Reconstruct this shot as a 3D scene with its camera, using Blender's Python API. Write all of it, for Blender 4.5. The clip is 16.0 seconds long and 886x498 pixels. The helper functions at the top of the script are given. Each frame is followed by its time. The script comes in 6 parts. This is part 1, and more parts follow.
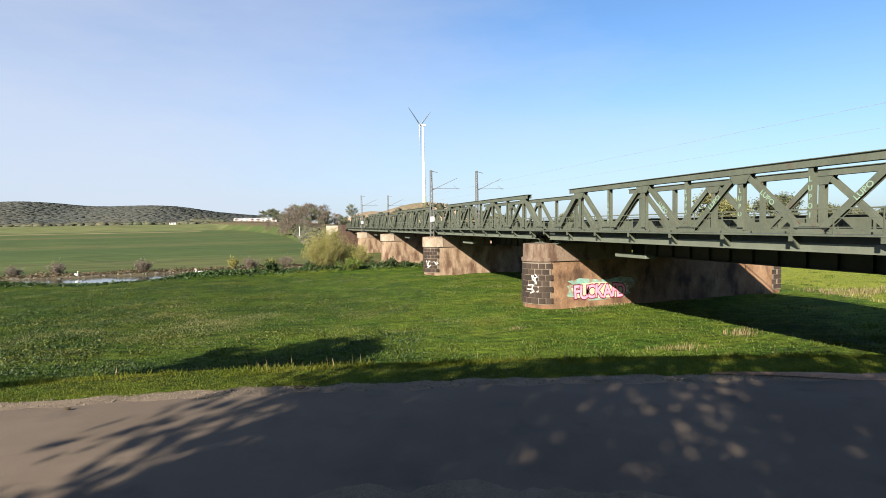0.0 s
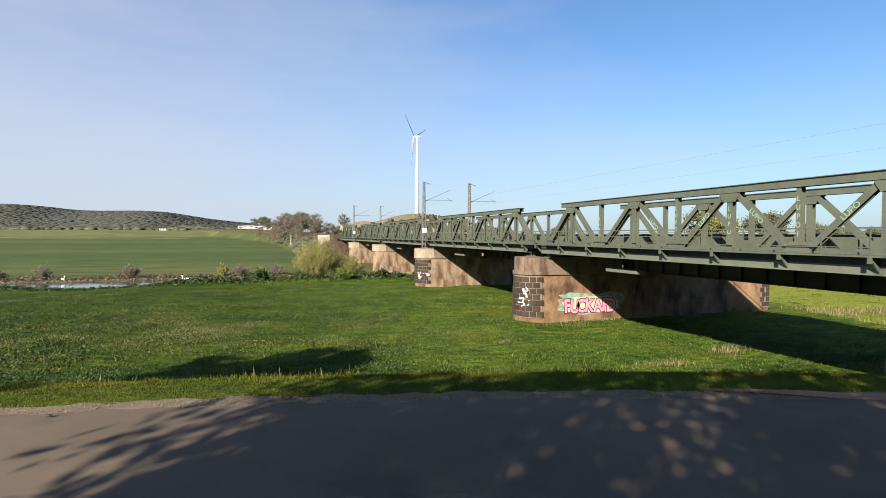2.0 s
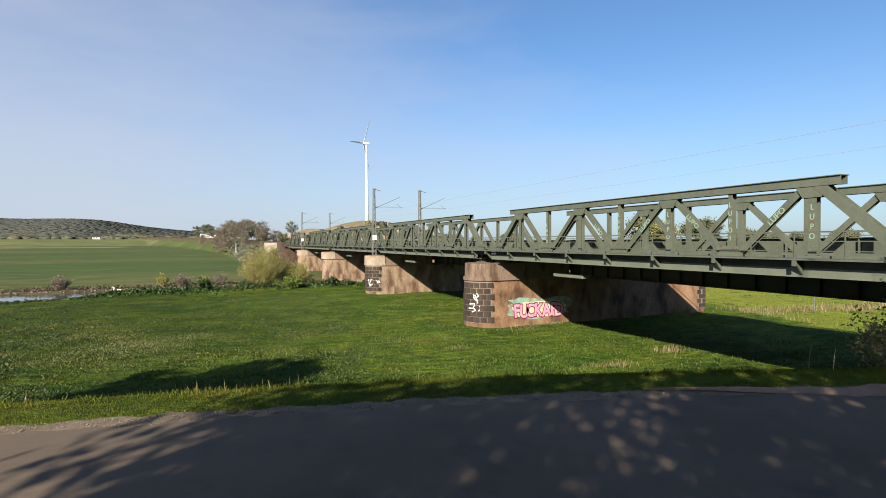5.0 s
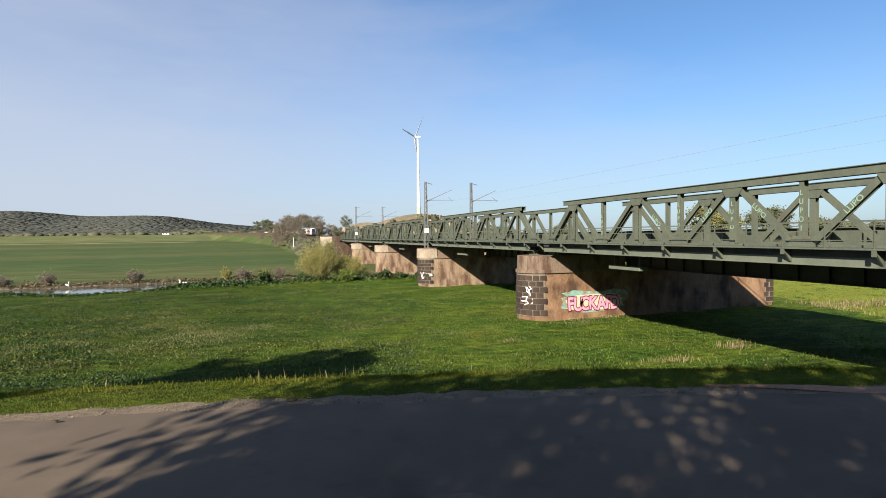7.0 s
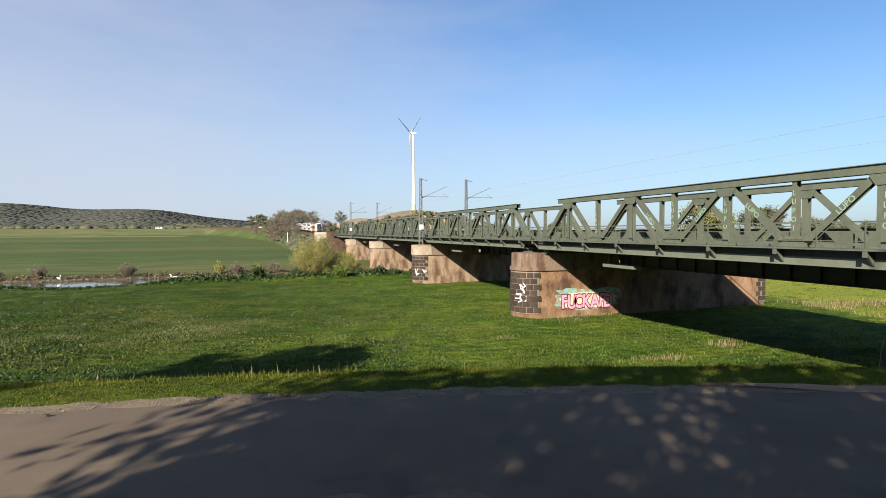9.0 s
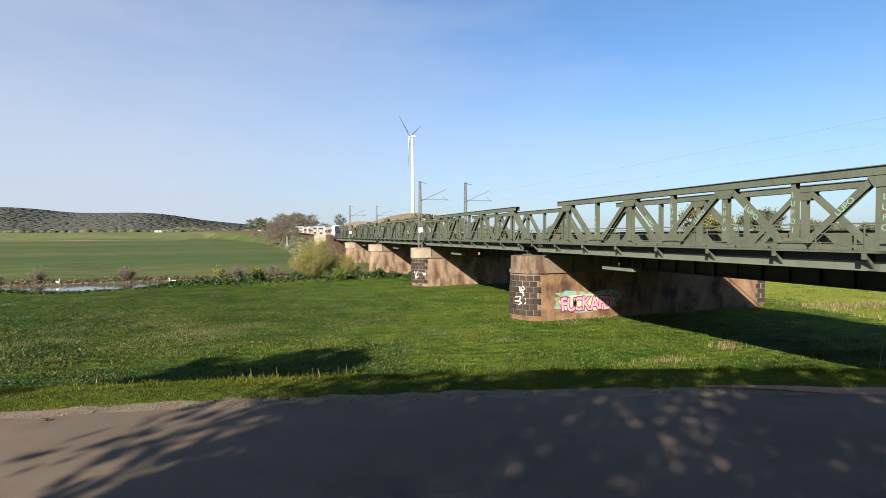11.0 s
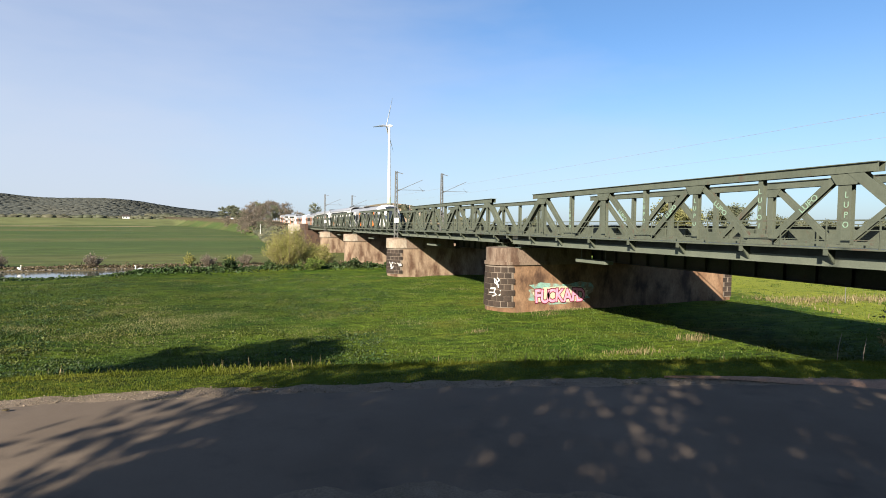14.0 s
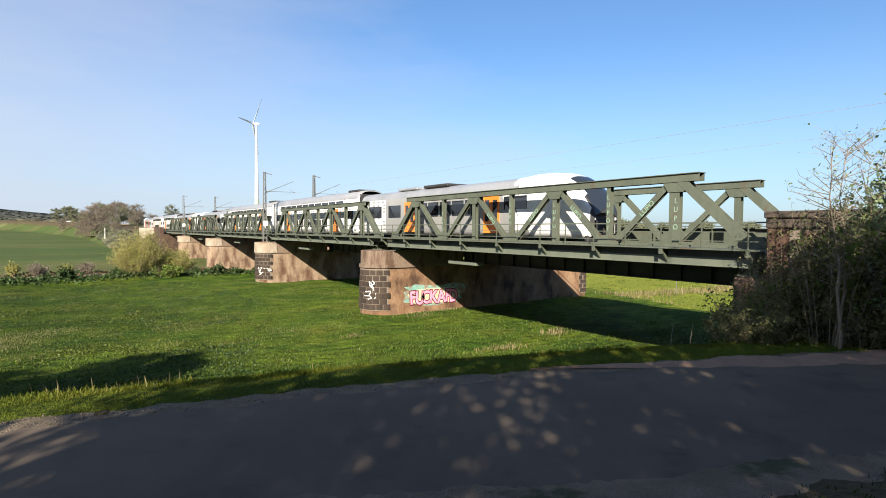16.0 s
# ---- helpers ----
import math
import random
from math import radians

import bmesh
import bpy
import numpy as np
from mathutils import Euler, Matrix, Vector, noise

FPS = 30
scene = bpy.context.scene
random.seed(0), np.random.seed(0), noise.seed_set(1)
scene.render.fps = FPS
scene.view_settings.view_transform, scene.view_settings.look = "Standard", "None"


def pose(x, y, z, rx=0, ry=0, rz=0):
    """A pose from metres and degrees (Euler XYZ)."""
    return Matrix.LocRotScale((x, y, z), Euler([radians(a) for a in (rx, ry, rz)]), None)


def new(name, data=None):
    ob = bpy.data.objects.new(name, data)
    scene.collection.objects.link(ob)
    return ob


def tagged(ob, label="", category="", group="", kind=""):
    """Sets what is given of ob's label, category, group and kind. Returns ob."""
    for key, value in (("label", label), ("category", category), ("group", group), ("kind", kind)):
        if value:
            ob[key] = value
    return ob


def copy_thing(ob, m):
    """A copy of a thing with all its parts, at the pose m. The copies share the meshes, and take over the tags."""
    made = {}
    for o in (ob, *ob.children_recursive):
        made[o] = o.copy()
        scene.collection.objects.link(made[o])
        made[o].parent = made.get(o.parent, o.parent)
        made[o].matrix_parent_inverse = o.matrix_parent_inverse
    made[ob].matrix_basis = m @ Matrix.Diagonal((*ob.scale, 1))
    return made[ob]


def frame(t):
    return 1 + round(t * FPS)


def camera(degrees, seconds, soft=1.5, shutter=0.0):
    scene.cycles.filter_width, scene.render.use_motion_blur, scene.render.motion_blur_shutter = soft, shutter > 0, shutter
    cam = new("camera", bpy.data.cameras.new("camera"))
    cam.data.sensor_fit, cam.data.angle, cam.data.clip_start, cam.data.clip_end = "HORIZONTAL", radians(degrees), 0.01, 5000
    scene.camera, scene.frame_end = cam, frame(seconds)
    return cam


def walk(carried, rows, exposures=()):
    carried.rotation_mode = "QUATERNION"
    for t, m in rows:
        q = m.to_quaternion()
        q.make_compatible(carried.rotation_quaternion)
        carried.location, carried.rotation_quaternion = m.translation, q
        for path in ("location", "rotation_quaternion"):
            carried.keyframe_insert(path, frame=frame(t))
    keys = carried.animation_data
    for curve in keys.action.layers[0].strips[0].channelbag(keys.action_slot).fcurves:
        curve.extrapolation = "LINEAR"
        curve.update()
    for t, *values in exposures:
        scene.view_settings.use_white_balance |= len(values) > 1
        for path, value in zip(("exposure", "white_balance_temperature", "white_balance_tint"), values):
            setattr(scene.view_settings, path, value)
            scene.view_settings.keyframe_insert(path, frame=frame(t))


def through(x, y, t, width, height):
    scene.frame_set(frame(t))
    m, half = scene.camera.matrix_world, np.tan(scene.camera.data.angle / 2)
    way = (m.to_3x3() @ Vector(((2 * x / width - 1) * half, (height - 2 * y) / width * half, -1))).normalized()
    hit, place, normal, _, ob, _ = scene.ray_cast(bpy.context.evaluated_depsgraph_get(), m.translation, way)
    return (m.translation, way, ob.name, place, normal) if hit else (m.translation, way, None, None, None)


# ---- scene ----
# ---------------------------------------------------------------- camera
cam = camera(80.0, 16.0, soft=0.9)
# seconds, tilt, roll, turn; the eye stands still at the origin, 6.6 m over the meadow
TURNS = [
    (0.0, 87.27, 0.95, -17.60), (0.5, 88.41, 0.71, -17.70), (1.0, 88.03, 0.34, -17.51), (1.5, 88.25, -0.02, -18.02),
    (2.0, 88.52, -0.23, -18.46), (2.5, 88.82, -0.50, -20.63), (3.0, 88.74, -0.71, -23.33), (3.2, 88.49, -0.53, -24.60),
    (5.3, 89.24, 0.52, -23.37), (5.5, 88.51, 0.43, -20.72), (6.0, 88.23, 0.75, -19.23), (6.5, 88.68, 0.75, -18.29),
    (7.0, 88.51, 0.70, -18.21), (7.5, 88.55, 0.60, -17.59), (8.0, 88.31, 0.82, -17.36), (8.5, 88.41, 0.54, -18.04),
    (9.0, 88.14, 0.14, -18.79), (11.3, 88.54, 0.33, -18.90), (11.5, 88.65, 0.28, -19.46), (12.0, 88.01, -0.08, -20.19),
    (12.5, 87.80, -0.14, -20.40), (13.0, 87.94, -0.57, -21.32), (13.5, 87.88, -0.47, -21.16), (14.0, 87.47, -0.56, -21.47),
    (14.5, 87.46, -0.66, -21.97), (15.0, 88.08, -0.56, -23.37), (15.5, 88.28, -0.23, -28.03), (15.6, 88.33, -0.15, -29.47),
    (16.0, 87.90, -0.36, -35.02),
]
EXPOSURES = [(0.0, 1.65), (0.5, 1.57), (1.5, 1.52), (2.5, 1.48), (5.5, 1.39), (7.0, 1.42), (9.0, 1.46), (12.5, 1.53), (16.0, 1.58)]
walk(cam, [(t, pose(0, 0, 0, a, b, c)) for t, a, b, c in TURNS], EXPOSURES)

# ---------------------------------------------------------------- light
SUN_WAY = Vector((0.69, 0.72, -0.50)).normalized()      # the way the sunlight travels
world = bpy.data.worlds.new("sky")
scene.world = world
world.use_nodes = True
wn, wl = world.node_tree.nodes, world.node_tree.links
sky = wn.new("ShaderNodeTexSky")
sky.sky_type, sky.sun_disc = "NISHITA", False
sky.sun_elevation = math.asin(-SUN_WAY.z)
sky.sun_rotation = math.atan2(-SUN_WAY.x, -SUN_WAY.y)
sky.altitude, sky.air_density, sky.dust_density, sky.ozone_density = 0, 1.0, 0.9, 6.0
# thin high veils over the whole sky, thicker away from the sun's left hand
wco = wn.new("ShaderNodeTexCoord")
wmap = wn.new("ShaderNodeMapping")
wmap.inputs["Scale"].default_value = (1.0, 1.4, 4.2)
wmap.inputs["Rotation"].default_value = (0.25, 0.35, 0.3)
wno = wn.new("ShaderNodeTexNoise")
wno.inputs["Scale"].default_value, wno.inputs["Detail"].default_value, wno.inputs["Roughness"].default_value = 1.5, 5.0, 0.55
wdot = wn.new("ShaderNodeVectorMath")
wdot.operation = "DOT_PRODUCT"
wdot.inputs[1].default_value = (-0.72, 0.45, -0.55)
wsum = wn.new("ShaderNodeMath")
wsum.operation = "MULTIPLY_ADD"
wsum.inputs[1].default_value = 0.75
wra = wn.new("ShaderNodeMapRange")
wra.inputs["From Min"].default_value, wra.inputs["From Max"].default_value = 0.22, 1.05
wra.inputs["To Min"].default_value, wra.inputs["To Max"].default_value = 0.05, 0.74
wmx = wn.new("ShaderNodeMix")
wmx.data_type = "RGBA"
wmx.inputs["B"].default_value = (4.4, 4.65, 5.5, 1)
wl.new(wco.outputs["Generated"], wmap.inputs["Vector"])
wl.new(wmap.outputs["Vector"], wno.inputs["Vector"])
wl.new(wco.outputs["Generated"], wdot.inputs[0])
wl.new(wdot.outputs["Value"], wsum.inputs[0])
wl.new(wno.outputs["Fac"], wsum.inputs[2])
wl.new(wsum.outputs["Value"], wra.inputs["Value"])
wl.new(wra.outputs["Result"], wmx.inputs["Factor"])
wtint = wn.new("ShaderNodeMix")
wtint.data_type, wtint.blend_type = "RGBA", "MULTIPLY"
wtint.inputs["Factor"].default_value = 1.0
wtint.inputs["B"].default_value = (0.93, 1.09, 1.13, 1)
wl.new(sky.outputs["Color"], wtint.inputs["A"])
wl.new(wtint.outputs["Result"], wmx.inputs["A"])
# pale haze low over the land, all round
wxyz = wn.new("ShaderNodeSeparateXYZ")
whz = wn.new("ShaderNodeMapRange")
whz.interpolation_type = "SMOOTHSTEP"
whz.inputs["From Min"].default_value, whz.inputs["From Max"].default_value = 0.0, 0.34
whz.inputs["To Min"].default_value, whz.inputs["To Max"].default_value = 0.50, 0.0
wm2 = wn.new("ShaderNodeMix")
wm2.data_type = "RGBA"
wm2.inputs["B"].default_value = (4.05, 4.6, 5.4, 1)
wl.new(wco.outputs["Generated"], wxyz.inputs["Vector"])
wl.new(wxyz.outputs["Z"], whz.inputs["Value"])
wl.new(whz.outputs["Result"], wm2.inputs["Factor"])
wl.new(wmx.outputs["Result"], wm2.inputs["A"])
wl.new(wm2.outputs["Result"], wn["Background"].inputs["Color"])
wn["Background"].inputs["Strength"].default_value = 0.054
sun = new("sun", bpy.data.lights.new("sun", "SUN"))
sun.data.energy, sun.data.angle, sun.data.color = 5.0, radians(0.53), (1.0, 0.90, 0.75)
sun.rotation_mode = "QUATERNION"
sun.rotation_quaternion = SUN_WAY.to_track_quat("-Z", "Y")


# ---------------------------------------------------------------- materials
def material(name, a, b, scale=3.0, fine=40.0, rough=0.8, metal=0.0, bump=0.3, dist=0.02, mix=(0.35, 0.65), c=None, c_scale=0.6,
             c_mix=(0.5, 0.7), island=0.0, coord="Object", stretch=(1, 1, 1), spec=0.4, per_object=0.0, grain=0.28):
    """Two colours mixed by a broad noise and broken by a fine one, a third colour in larger patches, bump from the fine noise."""
    m = bpy.data.materials.new(name)
    m.use_nodes = True
    n, l = m.node_tree.nodes, m.node_tree.links
    bs = n["Principled BSDF"]
    co = n.new("ShaderNodeTexCoord")
    mp = n.new("ShaderNodeMapping")
    mp.inputs["Scale"].default_value = stretch
    l.new(co.outputs[coord], mp.inputs["Vector"])

    def noise_at(s, detail=4.0, r=0.6):
        t = n.new("ShaderNodeTexNoise")
        t.inputs["Scale"].default_value, t.inputs["Detail"].default_value, t.inputs["Roughness"].default_value = s, detail, r
        l.new(mp.outputs["Vector"], t.inputs["Vector"])
        return t.outputs["Fac"]

    def ramp(fac, lo, hi):
        r = n.new("ShaderNodeMapRange")
        r.interpolation_type = "SMOOTHSTEP"
        r.inputs["From Min"].default_value, r.inputs["From Max"].default_value = lo, hi
        l.new(fac, r.inputs["Value"])
        return r.outputs["Result"]

    def blend(fac, p, q, kind="MIX"):
        x = n.new("ShaderNodeMix")
        x.data_type, x.blend_type = "RGBA", kind
        for sock, v in (("A", p), ("B", q)):
            if isinstance(v, tuple):
                x.inputs[sock].default_value = (*v, 1)
            else:
                l.new(v, x.inputs[sock])
        if isinstance(fac, float):
            x.inputs["Factor"].default_value = fac
        else:
            l.new(fac, x.inputs["Factor"])
        return x.outputs["Result"]

    fin = noise_at(fine, 5.0, 0.65)
    col = blend(ramp(noise_at(scale), *mix), a, b)
    if c:
        col = blend(ramp(noise_at(c_scale, 5.0), *c_mix), col, c)
    g = n.new("ShaderNodeMapRange")
    g.inputs["From Min"].default_value, g.inputs["From Max"].default_value = 0.3, 0.7
    g.inputs["To Min"].default_value, g.inputs["To Max"].default_value = 1 - grain, 1 + grain
    l.new(fin, g.inputs["Value"])
    col = blend(1.0, col, g.outputs["Result"], "MULTIPLY")
    for amount, node, sock in ((island, "ShaderNodeNewGeometry", "Random Per Island"), (per_object, "ShaderNodeObjectInfo", "Random")):
        if amount:
            ge = n.new(node)
            h = n.new("ShaderNodeMapRange")
            h.inputs["To Min"].default_value, h.inputs["To Max"].default_value = 1 - amount, 1 + amount
            l.new(ge.outputs[sock], h.inputs["Value"])
            col = blend(1.0, col, h.outputs["Result"], "MULTIPLY")
    l.new(col, bs.inputs["Base Color"])
    bs.inputs["Roughness"].default_value, bs.inputs["Metallic"].default_value = rough, metal
    bs.inputs["Specular IOR Level"].default_value = spec
    if bump:
        bu = n.new("ShaderNodeBump")
        bu.inputs["Strength"].default_value, bu.inputs["Distance"].default_value = bump, dist
        l.new(fin, bu.inputs["Height"])
        l.new(bu.outputs["Normal"], bs.inputs["Normal"])
    return m


def leafy(name, a, b, through=0.35, scale=0.4, island=0.35):
    """Leaves and grass: two greens, each leaf a little different, with some light passing through."""
    m = material(name, a, b, scale=scale, fine=6.0, rough=0.6, bump=0.0, island=island, spec=0.25)
    n, l = m.node_tree.nodes, m.node_tree.links
    bs, out = n["Principled BSDF"], n["Material Output"]
    tr = n.new("ShaderNodeBsdfTranslucent")
    mx = n.new("ShaderNodeMixShader")
    mx.inputs["Fac"].default_value = through
    l.new(bs.inputs["Base Color"].links[0].from_socket, tr.inputs["Color"])
    l.new(bs.outputs["BSDF"], mx.inputs[1])
    l.new(tr.outputs["BSDF"], mx.inputs[2])
    l.new(mx.outputs["Shader"], out.inputs["Surface"])
    return m


M = {}
M["meadow"] = material("meadow_grass", (0.01907, 0.03981, 0.004134), (0.0422, 0.06354, 0.005788), scale=0.34, fine=1.4, bump=1.0, dist=0.8, mix=(0.36, 0.64),
                       c=(0.06655, 0.0689, 0.01047), c_scale=0.20, c_mix=(0.54, 0.74), rough=0.95, spec=0.08, grain=0.45, stretch=(0.55, 1.0, 1.0))
M["field"] = material("field_grass", (0.04192, 0.0651, 0.01684), (0.05534, 0.07486, 0.0205), scale=0.03, fine=0.35, bump=0.8, dist=1.2,
                      c=(0.08049, 0.08137, 0.0293), c_scale=0.016, c_mix=(0.48, 0.66), rough=0.9, stretch=(0.22, 1.0, 1), spec=0.12, grain=0.35)
M["light_field"] = material("light_meadow", (0.1149, 0.1396, 0.01188), (0.1416, 0.1568, 0.01663), scale=0.06, fine=1.5, bump=0.4, dist=0.2, rough=0.9, spec=0.12, grain=0.35)
M["dike"] = material("olive_dike_grass", (0.0828, 0.0954, 0.036), (0.1062, 0.1098, 0.045), scale=0.02, fine=0.12, rough=0.95, spec=0.1, bump=0.3, dist=0.5, stretch=(0.3, 1, 1))
M["stubble"] = material("dry_field", (0.192, 0.148, 0.081), (0.148, 0.133, 0.059), scale=0.03, fine=0.9, rough=0.95, spec=0.1)
M["soil"] = material("bank_soil", (0.05032, 0.03808, 0.02244), (0.08024, 0.06528, 0.03808), scale=0.5, fine=6.0, bump=0.9, dist=0.15, rough=0.95, spec=0.1)
# ridge ground, greyed like the crowns: distance haze put into the colour
M["forest_floor"] = material("haze_greyed_slope", (0.07568, 0.0836, 0.07322), (0.09152, 0.09504, 0.07779), scale=0.01, fine=0.06, rough=0.95, spec=0.1)
M["hill"] = material("dry_mound_grass", (0.195, 0.150, 0.098), (0.145, 0.118, 0.072), scale=0.02, fine=0.25, rough=0.95, spec=0.1,
                     c=(0.330, 0.245, 0.175), c_scale=0.012, c_mix=(0.42, 0.56))
M["asphalt"] = material("worn_asphalt", (0.09166, 0.06996, 0.05161), (0.11, 0.08488, 0.06326), scale=0.5, fine=90.0, rough=0.9, bump=0.25, dist=0.01,
                        c=(0.07333, 0.05783, 0.04495), c_scale=0.9, c_mix=(0.5, 0.7), spec=0.2, grain=0.25)
M["gravel"] = material("gravel_edge", (0.1656, 0.1244, 0.08424), (0.1152, 0.08571, 0.05702), scale=1.3, fine=35.0, rough=0.95, bump=0.9, dist=0.03,
                       c=(0.04464, 0.04424, 0.01685), c_scale=1.1, c_mix=(0.56, 0.68))
M["apron"] = material("trodden_dirt", (0.2599, 0.1569, 0.1016), (0.1877, 0.1183, 0.07796), scale=1.0, fine=30.0, rough=0.95, bump=0.6, dist=0.02)
M["steel"] = material("green_bridge_paint", (0.08, 0.08974, 0.06608), (0.06429, 0.07364, 0.05437), scale=1.3, fine=14.0, rough=0.55, bump=0.1, dist=0.005,
                      c=(0.0757, 0.05541, 0.04075), c_scale=2.2, c_mix=(0.58, 0.74), spec=0.4, stretch=(1, 1, 0.5), grain=0.12)
# lighter copy of the bridge green, with sunlight put into the colour
M["steel_sunlit"] = material("sunlit_green_bridge_paint", (0.1092, 0.1214, 0.09354), (0.09277, 0.1045, 0.08138), scale=1.1, fine=14.0, rough=0.5, bump=0.1,
                            dist=0.005, c=(0.09277, 0.07255, 0.05694), c_scale=2.5, c_mix=(0.64, 0.78), grain=0.10)
# steel under the decks: the shade there is put into this near-black colour
M["shade_steel"] = material("shade_dark_girder", (0.025, 0.028, 0.022), (0.037, 0.037, 0.028), scale=0.9, fine=12.0, rough=0.7, bump=0.15, dist=0.01,
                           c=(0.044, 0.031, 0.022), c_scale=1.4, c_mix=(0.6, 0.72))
M["rail"] = material("rail_steel", (0.148, 0.096, 0.067), (0.207, 0.178, 0.155), scale=2.0, fine=30.0, rough=0.5, metal=0.7, bump=0.1)
M["timber"] = material("old_sleeper_timber", (0.063, 0.048, 0.037), (0.096, 0.078, 0.059), scale=2.0, fine=25.0, rough=0.9, bump=0.4, per_object=0.25)
M["masonry"] = material("stained_pier_masonry", (0.140, 0.076, 0.040), (0.205, 0.125, 0.072), scale=0.55, fine=7.0, rough=0.92, bump=0.45, dist=0.03,
                        c=(0.042, 0.021, 0.012), c_scale=0.6, c_mix=(0.42, 0.70), stretch=(1.0, 1.0, 0.55), grain=0.24)
M["pier_stone"] = material("dark_ashlar", (0.02228, 0.0154, 0.01155), (0.03809, 0.02502, 0.01733), scale=1.2, fine=16.0, rough=0.9, bump=0.5, dist=0.02,
                           c=(0.0575, 0.04042, 0.02887), c_scale=2.2, c_mix=(0.58, 0.7), per_object=0.3)
M["pier_cap"] = material("weathered_cap_stone", (0.126, 0.08832, 0.06256), (0.1638, 0.1224, 0.09016), scale=0.9, fine=11.0, rough=0.92, bump=0.5, dist=0.02,
                         c=(0.06808, 0.03956, 0.02576), c_scale=0.9, c_mix=(0.46, 0.66), stretch=(1.2, 1.2, 0.35))
M["masonry_pale"] = material("streaked_pale_masonry", (0.1558, 0.1049, 0.0684), (0.2204, 0.1611, 0.1102), scale=0.6, fine=7.0, rough=0.92, bump=0.45, dist=0.03,
                             c=(0.06992, 0.03648, 0.02052), c_scale=0.7, c_mix=(0.46, 0.68), stretch=(1.0, 1.0, 0.35), grain=0.22)
M["cap_pale"] = material("bleached_cap_stone", (0.2592, 0.216, 0.1692), (0.2052, 0.162, 0.1188), scale=0.8, fine=9.0, rough=0.92, bump=0.4, dist=0.02,
                         c=(0.108, 0.0684, 0.0432), c_scale=0.9, c_mix=(0.52, 0.68))
M["splash"] = material("dusty_pier_foot", (0.1944, 0.1404, 0.0936), (0.1476, 0.1008, 0.0648), scale=0.7, fine=8.0, rough=0.95, bump=0.4, dist=0.03,
                       c=(0.0792, 0.0504, 0.0324), c_scale=0.8, c_mix=(0.54, 0.70))
M["brick_wall"] = material("old_red_brown_brick", (0.0558, 0.03069, 0.01999), (0.07208, 0.04278, 0.0279), scale=1.2, fine=10.0, rough=0.93, bump=0.5, dist=0.02,
                           c=(0.02325, 0.01581, 0.01256), c_scale=0.8, c_mix=(0.48, 0.66), per_object=0.35)
M["joint"] = material("pale_mortar", (0.1594, 0.131, 0.1031), (0.131, 0.1031, 0.07969), scale=2.0, fine=20.0, rough=0.95, bump=0.3)
# abutment stone, the shade of trees and bushes put into its dark colour
M["wall_stone"] = material("shade_dark_abutment_stone", (0.03584, 0.02752, 0.02176), (0.0544, 0.0416, 0.032), scale=1.0, fine=12.0, rough=0.92, bump=0.5, dist=0.03, per_object=0.3)
M["concrete"] = material("pale_concrete", (0.385, 0.340, 0.281), (0.311, 0.266, 0.215), scale=0.5, fine=6.0, rough=0.9, bump=0.3, c=(0.185, 0.133, 0.096), c_scale=0.6,
                         c_mix=(0.55, 0.68), stretch=(1, 1, 0.4))
M["white_wall"] = material("white_render", (0.592, 0.584, 0.560), (0.528, 0.520, 0.496), scale=0.6, fine=8.0, rough=0.85, bump=0.1)
M["turbine"] = material("white_turbine_paint", (0.5137, 0.5137, 0.5071), (0.4742, 0.4742, 0.4675), scale=0.05, fine=0.5, rough=0.4, bump=0.0)
M["turbine_base"] = material("green_tower_foot", (0.3053, 0.3763, 0.2331), (0.3658, 0.4114, 0.286), scale=0.3, fine=2.0, rough=0.5, bump=0.0)
M["mast"] = material("galvanised_mast", (0.111, 0.111, 0.107), (0.148, 0.148, 0.141), scale=1.5, fine=12.0, rough=0.6, metal=0.3, bump=0.1)
M["wire"] = material("weathered_wire", (0.2124, 0.1998, 0.1872), (0.2664, 0.2538, 0.2394), scale=1.0, fine=5.0, rough=0.7, metal=0.2, bump=0.0)
M["bark"] = material("tree_bark", (0.078, 0.059, 0.043), (0.111, 0.089, 0.067), scale=3.0, fine=20.0, rough=0.95, bump=0.6, dist=0.03, stretch=(1, 1, 0.25))
M["pale_bark"] = material("pale_twig_bark", (0.148, 0.115, 0.081), (0.192, 0.155, 0.111), scale=3.0, fine=20.0, rough=0.9, bump=0.3)
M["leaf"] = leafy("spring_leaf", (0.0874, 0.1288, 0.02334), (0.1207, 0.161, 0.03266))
# darker copy of the spring leaf, shade put into its green
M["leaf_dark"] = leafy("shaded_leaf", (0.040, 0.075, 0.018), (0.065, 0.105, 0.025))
M["leaf_pale"] = leafy("silvery_spring_leaf", (0.150, 0.200, 0.105), (0.200, 0.240, 0.135), through=0.45)
M["leaf_mixed"] = leafy("budding_scrub_leaf", (0.140, 0.128, 0.055), (0.105, 0.125, 0.042), through=0.4, scale=1.2, island=0.45)
M["leaf_willow"] = leafy("willow_leaf", (0.2498, 0.2453, 0.06955), (0.3102, 0.2845, 0.09072), through=0.5, scale=0.8, island=0.25)
# budding brown, lightened and greyed to carry some distance haze in the colour
M["leaf_brown"] = leafy("budding_twigs", (0.1769, 0.1425, 0.1092), (0.2095, 0.1757, 0.1366), through=0.45)
M["twig_leaf"] = leafy("withered_leaf", (0.085, 0.062, 0.036), (0.110, 0.085, 0.050), through=0.2)
# distance haze is put into the next three colours, as paler greyer tones
M["leaf_far"] = leafy("haze_paled_leaf", (0.1368, 0.1476, 0.09), (0.1656, 0.1692, 0.1044), through=0.45, scale=0.05)
